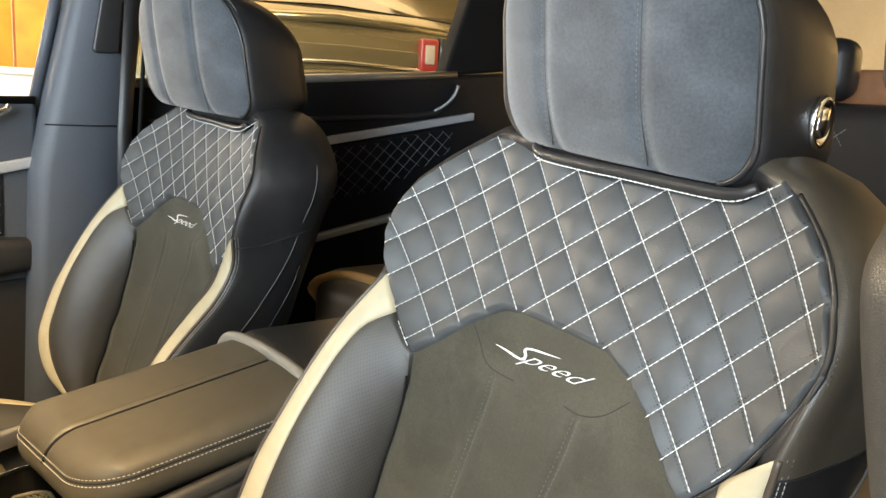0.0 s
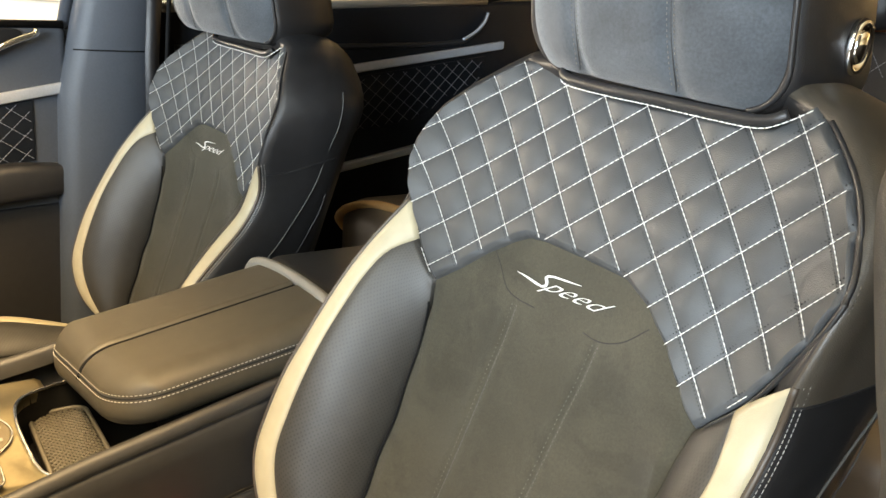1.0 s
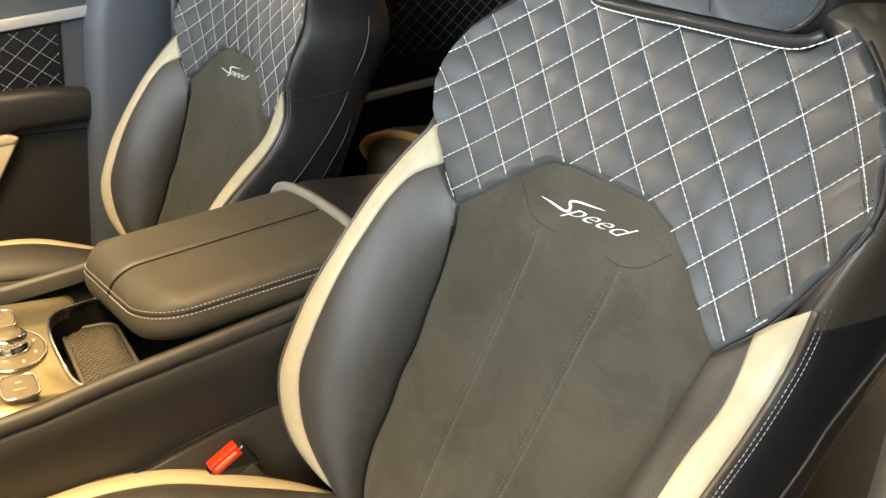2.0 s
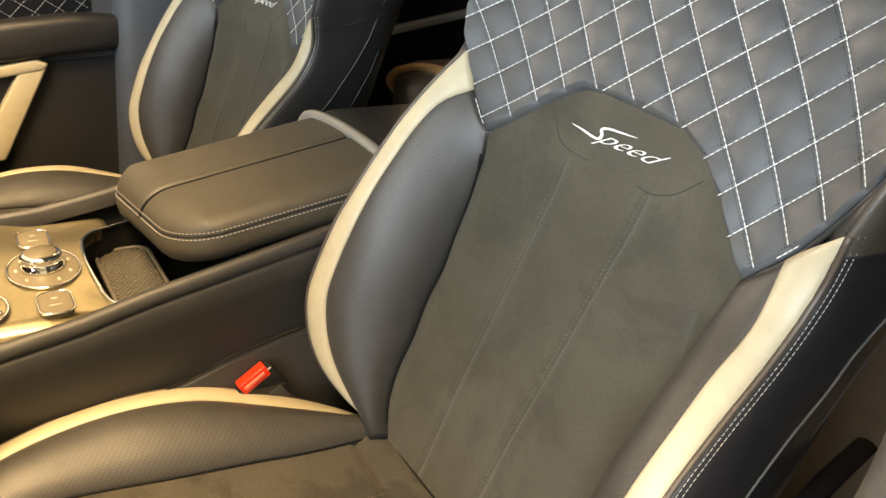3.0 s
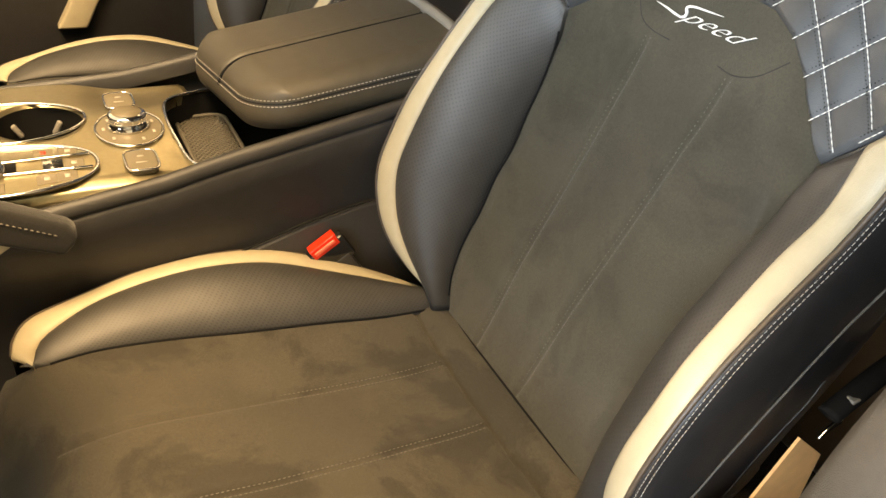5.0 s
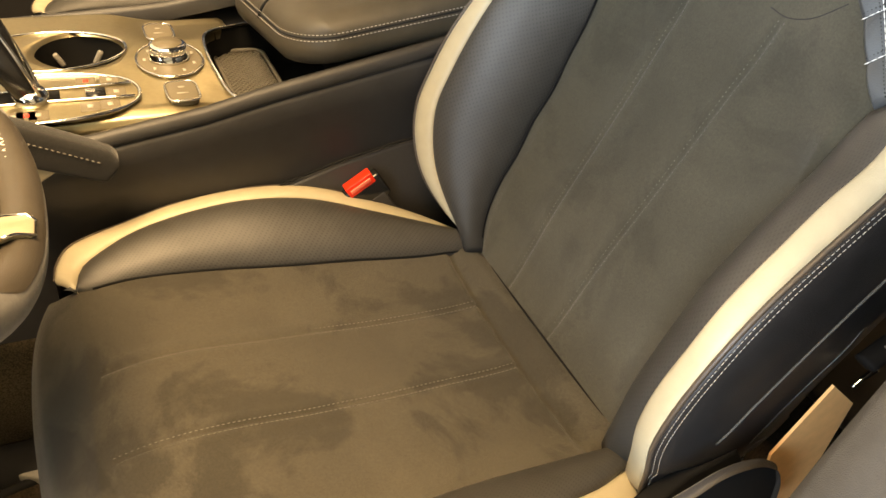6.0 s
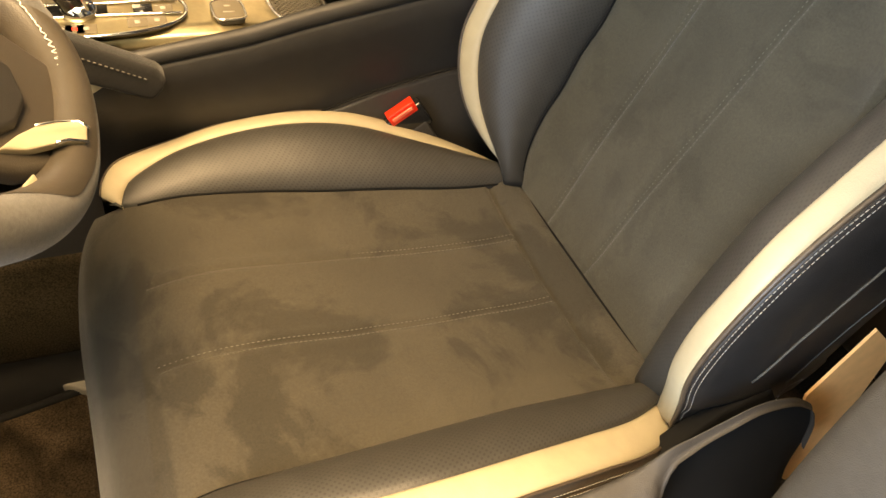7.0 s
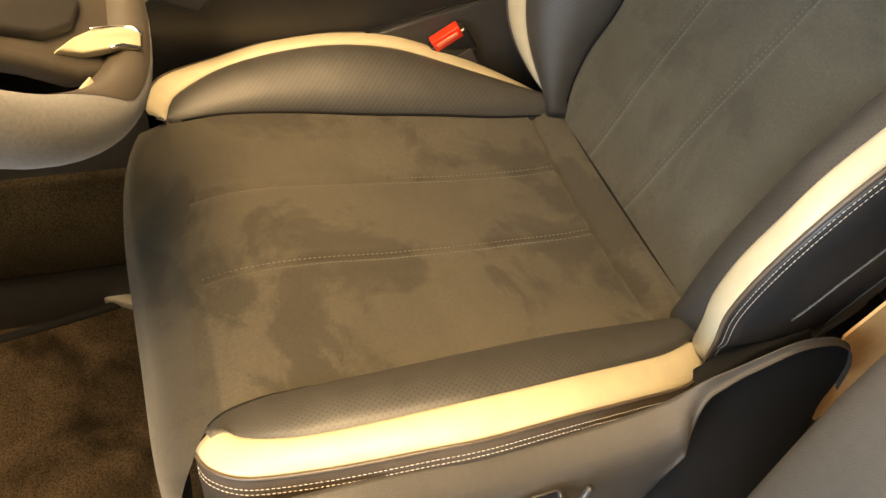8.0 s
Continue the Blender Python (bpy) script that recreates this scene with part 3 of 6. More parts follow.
    u = (EDGE_L + EDGE_R) / 2 + s * (EDGE_R - EDGE_L) / 2
    top, low = np.interp(u, TOP_U, TOP_Z), np.interp(u, LOW_U, LOW_Z)
    t = np.linspace(0, 1, n)[:, None]
    z = low + (top - low) * t
    uu = np.tile(u, (n, 1))
    rim = np.minimum(np.minimum(z - low, top - z), np.minimum(EDGE_R - uu, uu - EDGE_L) * 1.5)
    soft = np.clip(rim / 0.006, 0, 1) ** 0.5
    lift = 0.0015 + (quilt_height(uu, z) + 0.0008) * soft - 0.0045 * (1 - soft)
    quilt = part("quilted_panel", sheet(on_back(uu, z, lift)), QUILT, seat, "dark grey diamond-quilted leather shoulder panel")
    bm_w, bm_d = bmesh.new(), bmesh.new()
    for sign, lu, lz in quilt_lines():
        stitches([on_back(lu, lz, 0.0027)], fwd, 0.0050, 0.0005, 0.00034, bm_w)
        du, dz = (-0.0030, -0.001) if sign < 0 else (-0.0012, 0.0034)
        stitches([on_back(lu + du, lz + dz, 0.0033)], fwd, 0.0014, 0.0018, 0.0004, bm_d)
    tagged(part("quilt_stitching", bm_w, THREAD, quilt, "white contrast stitching"), kind="stuff")
    tagged(part("needle_line", bm_d, DARK_THREAD, quilt), kind="stuff")
    ring = [(XC + u, float(back_y(np.array(u), np.array(z))) + 0.001, z) for u, z in LOW_LINE[8:0:-1] + TOP_LINE[0:6]]
    part("panel_piping", tube(resample(ring[1:], 0.004), 0.0016, 6), PIPING, quilt)
    # padded roll round the outer shoulder, with its seam thread
    outer = [(u + 0.0022, z - 0.0022) for u, z in LOW_LINE[18:22]] + [(u + 0.0028, z) for u, z in LOW_LINE[22:25]] + [(u + 0.0028, z) for u, z in TOP_LINE[20:15:-1]]
    ring = spline([(XC + u, float(back_y(np.array(u), np.array(z))) + 0.0015, z) for u, z in outer], 110)
    part("panel_piping", tube(ring, 0.0018, 10), PIPING, quilt, "padded black leather edge roll")
    part("roll_stitching", stitches([ring + np.array([0.0030, 0.0030, -0.0012])], (1, -0.4, 0), 0.0026, 0.0018, 0.00032), SUEDE_THREAD, quilt)["kind"] = "stuff"
    # bolsters, cream bands and piping of both sides
    for sd in (-1, 1):
        c1, c2, c3 = [side_curve(c, 1) for c in ((C1L, C2L, C3L) if sd < 0 else (C1R, C2R, C3R))]
        k1, k2, k3 = [side_curve(c, sd) for c in ((K1_IN, K2_IN, K3_IN) if sd < 0 else (K1_OUT, K2_OUT, K3_OUT))]
        part("backrest_bolster", sheet(padded(c1, c2, 44, 22, 0.016, (-sd * 0.3, -1, 0.2), fade=0.45)), PERF, seat, "black perforated leather bolster")
        part("backrest_band", sheet(padded(c2, c3, 60, 10, 0.003, (sd * 0.2, -1, 0.2), 0.0015)), CREAM, seat, "cream leather band")
        part("backrest_piping", tube(spline(c3, 70) + np.array([sd * 0.0018, 0.0010, 0.0]), 0.0022, 8), BAND_EDGE, seat, "brown leather edge")
        part("cushion_bolster", sheet(padded(k1, k2, 44, 18, 0.012, (0, 0, 1), fade=0.22)), PERF, seat, "black perforated leather bolster")
        part("cushion_band", sheet(padded(k2, k3, 60, 10, 0.003, (sd * 0.3, 0, 1), 0.0015)), CREAM, seat, "cream leather band")
        part("cushion_piping", tube(spline(k3, 70) + np.array([sd * 0.0012, 0, -0.0012]), 0.0016, 6), BAND_EDGE, seat, "brown leather edge")
        # leather skirt under the cushion band, with its double row of stitches
        kk = spline(k3, 60)
        skirt = np.stack([kk + np.array([sd * 0.002, 0, -0.002]), kk + np.array([sd * 0.006, 0, -0.012]), kk + np.array([sd * 0.006, 0, -0.028]), kk + np.array([sd * 0.0, 0.0, -0.05]), kk * (1, 1, 0) + np.array([0, 0, 0.18])], 1)
        flank = part("cushion_side", sheet(skirt), BAND_EDGE, seat, "grey-brown leather cushion side")
        part("side_stitching", stitches([skirt[:, 0] * 0.42 + skirt[:, 1] * 0.58 + np.array([sd * 0.001, -0.0005, 0]), skirt[:, 0] * 0.06 + skirt[:, 1] * 0.94 + np.array([sd * 0.0012, -0.0005, 0.0])], (sd, 0, 0.3), 0.0027, 0.0010, 0.00023), EDGE_THREAD, flank)["kind"] = "stuff"
        part("backrest_stitching", stitches(seam_rows[sd], (sd, -0.5, 0), 0.0030, 0.0010, 0.00023), EDGE_THREAD, seat)["kind"] = "stuff"
    # cushion: suede centre, its front roll and stitched seams
    n, m = 150, 141
    edge_in, edge_out = spline(K1_IN, n), spline(K1_OUT, n)
    grid = np.zeros((n, m, 3))
    s = np.linspace(-1, 1, m)
    for i in range(n):
        w = (s + 1) / 2
        u = -(edge_in[i, 0] + 0.003) * (1 - w) + (edge_out[i, 0] + 0.003) * w
        y = edge_in[i, 1] * (1 - w) + edge_out[i, 1] * w
        side_z = edge_in[i, 2] * (1 - w) + edge_out[i, 2] * w
        mid_z = cushion_z(y)
        z = mid_z + (side_z - mid_z) * np.abs(s) ** 2.6
        for cu in (ease(y, SEAM_Y, SEAM_INNER), ease(y, SEAM_Y, SEAM_OUTER)):
            z = z + (-0.0016 * np.exp(-((u - cu) / 0.0022) ** 2) + 0.0008 * np.exp(-((np.abs(u - cu) - 0.008) / 0.006) ** 2)) * ((-0.53 < y) & (y < -0.155))
        z = z - 0.0065 * np.exp(-((y + 0.151) / 0.0042) ** 2) + 0.0060 * np.exp(-((y + 0.128) / 0.013) ** 2)
        grid[i] = np.stack([XC + u, y, z], -1)
    last = grid[-1]
    roll = [grid[-6], last]
    for wide_in, wide_out, y, z in ((0.178, 0.194, -0.568, 0.320), (0.196, 0.208, -0.579, 0.300), (0.199, 0.220, -0.585, 0.276), (0.205, 0.226, -0.586, 0.243), (0.206, 0.226, -0.581, 0.20), (0.206, 0.222, -0.565, 0.14)):
        roll.append(np.stack([XC + np.where(s < 0, s * wide_in, s * wide_out), y + 0.016 * np.abs(s) ** 5 - 0.008 * smooth(-s, -0.6, 0.4) * min(max((z - 0.2) / 0.06, 0), 1), z + 0 * s], -1))
    grid = np.concatenate([grid[:-5], spline_rows(roll, 44)[5:]], 0)
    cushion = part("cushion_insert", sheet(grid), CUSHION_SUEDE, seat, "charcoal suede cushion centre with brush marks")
    seams = []
    for across_u in (SEAM_INNER, SEAM_OUTER):
        for off in (-0.0035, 0.0035):
            y = np.linspace(-0.53, -0.157, 70)
            u = ease(y, SEAM_Y, across_u) + off
            z = cushion_z(y)
            seams.append(np.stack([XC + u, y, z + 0.0006 + (0.325 - z) * (np.abs(u) / 0.155) ** 2.6], -1))
    part("seam_stitching", stitches(seams, (0, 0, 1), 0.0025, 0.0022, 0.00030), SUEDE_THREAD, cushion)["kind"] = "stuff"
    # black tubes stand in for the shade in creases where the panels meet
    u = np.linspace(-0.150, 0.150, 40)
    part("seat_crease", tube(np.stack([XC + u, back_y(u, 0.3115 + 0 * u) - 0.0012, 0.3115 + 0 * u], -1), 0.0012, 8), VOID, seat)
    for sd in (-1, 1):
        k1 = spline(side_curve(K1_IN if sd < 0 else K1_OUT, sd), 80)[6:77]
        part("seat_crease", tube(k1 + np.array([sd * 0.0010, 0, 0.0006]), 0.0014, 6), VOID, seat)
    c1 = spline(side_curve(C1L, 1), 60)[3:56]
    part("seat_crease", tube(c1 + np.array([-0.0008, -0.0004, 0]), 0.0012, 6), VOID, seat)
    # headrest
    make_headrest(seat)
    draw_back(seat)
    return seat


def smooth(x, a, b):
    t = np.clip((x - a) / (b - a), 0, 1)
    return t * t * (3 - 2 * t)


def draw_back(seat):
    """The outer shoulder lies flatter than the other: draws the padding there rearwards and in."""
    base = np.array(ORIGIN[seat])
    for ob in seat.children_recursive:
        me = ob.data
        p = np.zeros(len(me.vertices) * 3)
        me.vertices.foreach_get("co", p)
        p = p.reshape(-1, 3)
        u, y, z = p[:, 0], p[:, 1] + base[1], p[:, 2] + base[2]
        d = 0.050 * smooth(u, 0.09, 0.26) * smooth(z, 0.50, 0.72) * smooth(-z, -0.872, -0.775) * np.clip((0.10 - y) / 0.13, 0, 1)
        me.vertices.foreach_set("co", (p + d[:, None] * np.stack([-0.49 - 1.95 * (0.265 - u), 1.0 + 0 * u, -0.28 - 2.3 * (0.775 - z)], 1)).ravel())
        me.update()


def spline_rows(rows, n):
    a = np.array(rows)
    return np.stack([spline(a[:, j], n) for j in range(a.shape[1])], 1)


def rounded(half, z0, z1, r, n=16):
    """A rounded rectangle across and up, counter-clockwise from its lower right."""
    out = []
    for cx, cz, a0 in ((half - r, z0 + r, -90), (half - r, z1 - r, 0), (-half + r, z1 - r, 90), (-half + r, z0 + r, 180)):
        for k in range(n):
            a = radians(a0 + 90 * k / (n - 1))
            out.append((cx + r * math.cos(a), cz + r * math.sin(a)))
    return np.array(out)


def make_headrest(seat):
    mid, z0, z1 = XC + 0.010, 0.860, 1.055
    shape = np.concatenate([rounded(0.137, z0, z1, 0.036)[:16], rounded(0.137, z0, z1, 0.085)[16:48], rounded(0.137, z0, z1, 0.040)[48:]])
    shape[:, 0] *= 1.0 - 0.055 * np.clip(np.abs(shape[:, 1] - 0.925) / 0.10, 0, 1.4) ** 2
    c = np.array([0.0, (z0 + z1) / 2])

    def lean(z):
        return 0.040 - 0.13 * (z - z0)

    def seam_u(cu, z):
        return cu + 0.006 * np.clip((0.93 - z) / 0.06, 0, 1) ** 2

    def face_y(u, z):
        # three padded panels, drawn in along the two seams
        y = lean(z) + 0.012 * (np.abs(u) / 0.137) ** 3 - 0.010 * (1 - (u / 0.137) ** 2) + 0.005 * ((z - 0.955) / 0.1) ** 2
        for cu in (-0.056, 0.047):
            y = y + 0.0042 * np.exp(-((u - seam_u(cu, z)) / 0.009) ** 2)
        return y

    def rings_of(table):
        rings = []
        for back, inset in table:
            ring = []
            for u, z in shape:
                d = np.array([u, z]) - c
                q = c + d * (1 - inset / np.linalg.norm(d))
                # the crown rounds over towards the rear
                high = max(q[1] - 0.93, 0) * back * 1.6
                ring.append((mid + q[0], lean(z) + 0.016 + back, q[1] - 0.072 * q[0] - high))
            rings.append(ring)
        return rings
    rest = part("headrest", sheet(rings_of(((0.006, 0.012), (0.003, 0.004), (0.004, 0.0005), (0.012, -0.003), (0.035, -0.006), (0.070, -0.006), (0.105, 0.000), (0.128, 0.012), (0.141, 0.032), (0.147, 0.060), (0.148, 0.10))), wrap=True), LEATHER, seat, "black leather headrest with a grey suede face")
    rows = []
    outline = evenly(np.array([(u, z, 0.0) for u, z in [*shape, shape[0]]]), 241)[:-1, :2]
    for f in np.linspace(0.0, 1.0, 90):
        row = []
        for u, z in outline:
            q = c + (np.array([u, z]) - c) * (0.982 * f + 0.002)
            y = face_y(q[0], q[1]) + 0.013 * f**9
            row.append((mid + q[0], y, q[1] - 0.072 * q[0]))
        rows.append(row)
    face = part("headrest_face", sheet(rows, wrap=True), GREY_SUEDE, rest, "grey suede headrest face")
    for cu in (-0.056, 0.047):
        lines = []
        for off in (-0.0032, 0.0032):
            z = np.linspace(0.870, 1.045, 60)
            u = seam_u(cu, z) + off
            lines.append(np.stack([mid + u, face_y(u, z) - 0.0003, z - 0.072 * u], -1))
        part("face_stitching", stitches(lines, (0, -1, 0), 0.0022, 0.0022, 0.00030), SUEDE_THREAD, face)["kind"] = "stuff"
        z = np.linspace(0.866, 1.045, 40)
        u = seam_u(cu, z)
        part("face_seam", tube(np.stack([mid + u, face_y(u, z) + 0.0003, z - 0.072 * u], -1), 0.0005, 6), DARK_THREAD, face)
    rim_line, out = [], []
    for u, z in shape:
        q = c + (np.array([u, z]) - c) * 0.988
        rim_line.append((mid + q[0], lean(z) + 0.0175, q[1] - 0.072 * q[0]))
        q = c + (np.array([u, z]) - c) * 1.011
        out.append((mid + q[0], lean(z) + 0.0275, q[1] - 0.072 * q[0]))
    part("headrest_piping", tube(rim_line[2:32], 0.0024, 8), PIPING, rest)
    part("edge_stitching", stitches([np.array(out[6:34])], (1, 0, 0), 0.0026, 0.0014, 0.00042), THREAD_SOFT, rest)["kind"] = "stuff"
    # chrome release button on the outer cheek
    at = Matrix.Translation((mid + 0.1400, 0.118, 0.904)) @ Matrix.Rotation(radians(94), 4, "Y") @ Matrix.Rotation(radians(90), 4, "Z") @ Matrix.Diagonal((0.80, 1.25, 1, 1))
    bm = lathe([(0.0105, 0.0), (0.0155, 0.0), (0.0165, 0.004), (0.0150, 0.0080), (0.0118, 0.0070), (0.0108, 0.003)], (0, 0, 0), 32)
    bm.transform(at)
    bz = part("release_bezel", bm, CHROME, rest, "oval chrome release button")
    bm = lathe([(0.001, 0.0), (0.0102, 0.0), (0.0102, 0.005), (0.0085, 0.0085), (0.001, 0.0095)], (0, 0, 0), 28)
    bm.transform(at)
    part("release_button", bm, CHROME, bz)
    for dx in (-0.05, 0.05):
        part("headrest_post", tube([(mid + dx, 0.098, 0.79), (mid + dx, 0.090, 0.92)], 0.006, 10), PIPING, seat)
    # rolled lip of the recess under the headrest
    lip = spline([(-0.086, 0.078, 0.874), (-0.077, 0.058, 0.866), (-0.062, 0.049, 0.8590), (-0.01, 0.046, 0.8550), (0.036, 0.046, 0.8530), (0.09, 0.045, 0.8500), (0.134, 0.043, 0.8490), (0.152, 0.046, 0.8545), (0.168, 0.060, 0.867)], 80)
    part("recess_lip", tube(lip[:71] + np.array([XC, 0, 0.001]), 0.0046, 10), PIPING, seat, "black leather lip")
    part("lip_stitching", stitches([lip + np.array([XC, -0.0030, -0.0042])], (0, -1, 0), 0.0050, 0.0005, 0.0005), THREAD, seat)["kind"] = "stuff"


driver_seat = make_seat("driver_seat", "black leather car seat with quilted shoulders and cream piping")
passenger_seat = copy_thing(driver_seat, pose(XC - 0.8255, -0.0916, 0.3009, 2.33, 0, 3.02))
passenger_seat.name = "passenger_seat"
for child in list(passenger_seat.children):
    if child.name.startswith("outer_shoulder"):
        bpy.data.objects.remove(child)
        continue
    if child.name.startswith("headrest."):
        # this headrest is pulled forward and turned on its posts; its release button is on the door side
        hub = Matrix.Translation((0.0, 0.19, 0.64))
        child.matrix_basis = Matrix.Translation((0.0, -0.030, 0.010)) @ hub @ Matrix.Rotation(radians(12), 4, "Z") @ hub.inverted()
        for piece in child.children:
            if piece.name.startswith("release_bezel"):
                for sub in piece.children:
                    bpy.data.objects.remove(sub)
                bpy.data.objects.remove(piece)
passenger_seat["label"] = "black leather car seat beyond the centre console, with quilted shoulders"


# ---- driver's seat: plastic valance, switch ----
def make_valance(seat):
    ys = np.concatenate([np.linspace(-0.575, -0.10, 90), np.linspace(-0.097, -0.050, 30)])
    tops = ease(ys, (-0.575, -0.53, -0.468, -0.386, -0.302, -0.258, -0.216, -0.198, -0.178, -0.157, -0.136, -0.113, -0.085, -0.064, -0.055, -0.050), (0.330, 0.350, 0.356, 0.354, 0.3545, 0.361, 0.375, 0.388, 0.396, 0.405, 0.4135, 0.4145, 0.404, 0.382, 0.360, 0.335))
    # where the hollow, black in place of shade, begins below the top edge
    start = ease(ys, (-0.575, -0.27, -0.235, -0.215, -0.202, -0.185, -0.15, -0.10, -0.05), (0.40, 0.28, 0.085, 0.026, 0.012, 0.008, 0.006, 0.005, 0.004))
    profile = ((0.0, -0.010, -0.030), (0.0, -0.001, -0.004), (0.001, 0.0, 0.0), (0.003, 0.004, 0.001), (0.005, 0.012, 0.0), (0.009, 0.020, 0.0), (0.014, 0.026, 0.0), (0.022, 0.0295, 0.0), (0.034, 0.031, 0.0), (0.05, 0.032, 0.0), (0.08, 0.033, 0.0), (0.11, 0.033, 0.0), (0.15, 0.033, 0.0), (0.20, 0.030, 0.0))
    shell, hollow = [], []
    for depth, out, lift in profile:
        shell.append([(0.645 + (out * min(h / 0.03, 1.0) if out > 0 else out), y, max(z - min(depth, h) + lift, 0.13)) for y, z, h in zip(ys, tops, start)])
    for f in np.linspace(0, 1, 14):
        row = []
        for y, z, h in zip(ys, tops, start):
            out = float(np.interp(h, [p[0] for p in profile[2:]], [p[1] for p in profile[2:]])) * min(h / 0.03, 1.0)
            row.append((0.6435 + out * (1 - 0.7 * min(f / 0.2, 1)) + 0.10 * f * f, y, max(z - h - 0.0005 - 0.24 * f, 0.12)))
        hollow.append(row)
    trim = part("side_trim", sheet(np.array(shell)), PLASTIC, seat, "brown-grey plastic side trim with a hollow")
    first = int(np.searchsorted(ys, -0.26))
    # matt black carries the hollow's shade; two added black fillers close the view behind
    part("grip_hollow", sheet(np.array(hollow)[:, first:]), VOID, trim, "black sheet standing in for shade in the hollow")
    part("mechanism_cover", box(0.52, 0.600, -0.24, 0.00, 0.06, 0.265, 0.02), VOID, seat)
    part("inner_cover", prism([(-0.30, 0.04), (0.0, 0.04), (-0.02, 0.20), (-0.034, 0.262), (-0.048, 0.335), (-0.075, 0.375), (-0.12, 0.36), (-0.20, 0.28), (-0.30, 0.24)], 0.598, 0.616, 0.004, axis=0), VOID, seat, "black filler added behind the shaded hollow")
    bm = prism([(-0.345, 0.338), (-0.318, 0.342), (-0.308, 0.332), (-0.312, 0.318), (-0.350, 0.322)], 0.676, 0.690, 0.003, axis=0)
    part("adjuster_switch", bm, CHROME, trim, "chrome seat adjuster")
    part("adjuster_switch", tube([(0.686, -0.300, 0.352), (0.688, -0.306, 0.320)], 0.0026, 8), PIPING, trim, "slim black backrest adjuster")


make_valance(driver_seat)


def seat_base(seat, x):
    at = seat.location
    for dx in (-0.17, 0.17):
        bm = box(x + dx - 0.02, x + dx + 0.02, -0.50, -0.02, 0.0, 0.06, 0.004)
        bm.transform(Matrix.Translation(-Vector((x, -0.10, 0.32))))
        part_local("rail", bm, PLASTIC, seat)
    bm = box(x - 0.185, x + 0.185, -0.52, 0.00, 0.05, 0.24, 0.03)
    bm.transform(Matrix.Translation(-Vector((x, -0.10, 0.32))))
    part_local("seat_pan", bm, VOID, seat)


def part_local(name, bm, mat, parent):
    me = bpy.data.meshes.new(name)
    bm.to_mesh(me)
    bm.free()
    me.materials.append(mat)
    ob = new(name, me)
    ob.parent = parent
    return ob


seat_base(driver_seat, XC)
seat_base(passenger_seat, XC)

DASH = material("black_dash_leather", (0.014, 0.0145, 0.016), 0.5, vary=0.12, scale=60, bump=0.25, bump_scale=1100)
# ---- cabin floor and shell ----
FLOOR_Z = 0.0


def make_floor():
    n, m = 60, 70
    grid = []
    for y in np.linspace(-1.15, 1.5, n):
        row = []
        for x in np.linspace(-0.74, 0.74, m):
            z = 0.012 * noise.noise(Vector((x * 4, y * 4, 0))) - 0.045
            z += 0.22 * float(np.clip((-y - 0.80) / 0.35, 0, 1)) ** 1.5
            row.append((x, y, z))
        grid.append(row)
    ob = part("floor", sheet(np.array(grid)), CARPET)
    tagged(ob, "dark brown cut-pile carpet on the cabin floor", "carpet", kind="structure")
    part("floor_underside", box(-0.76, 0.76, -1.2, 1.6, -0.20, -0.09), VOID, ob)
    mat = thing("floor_mat", (0.40, -0.80, -0.03), "brown-black carpet floor mat in the driver's footwell", "floor mat")
    pts = [(0.215, -1.05), (0.62, -1.05), (0.62, -0.50), (0.105, -0.50), (0.150, -0.70)]
    part("carpet_top", prism(pts, -0.047, -0.020, 0.006), CARPET, mat)
    rim = [(x, y, -0.021) for x, y in pts] + [(0.215, -1.05, -0.021)]
    part("binding", tube(resample(rim, 0.01), 0.007, 8), VOID, mat, "black bound edge")


make_floor()
# plain unseen dashboard and firewall, added ahead of the wheel to block low light
dash_rows = []
for x in np.linspace(-0.74, 0.74, 24):
    dash_rows.append([(x, -1.20, -0.05), (x, -1.18, 0.40), (x, -1.00, 0.46), (x, -0.985, 0.56), (x, -0.99, 0.70), (x, -1.01, 0.745), (x, -1.06, 0.765), (x, -1.20, 0.77), (x, -1.75, 0.74), (x, -1.76, 0.0)])
dash = part("dashboard", sheet(np.array(dash_rows)), DASH)
tagged(dash, "unseen plain black dashboard added to block low light from the front", "dashboard", kind="structure")

# ---- centre console ----
console = thing("centre_console", (0.0, -0.45, -0.05), "black leather centre console with champagne metal top", "console")


# lighter copy of the black leather, with the flank's broad sheen in its colour
CONSOLE_LEATHER = material("sheen_lit_console_leather", (0.0225, 0.0218, 0.0216), 0.48, vary=0.12, scale=60, bump=0.25, bump_scale=1100, stain=0.12)


def flank_wide(y):
    """How far the flanks flare towards the dashboard."""
    return 0.014 * float(np.clip((-0.33 - y) / 0.15, 0, 3)) ** 1.2


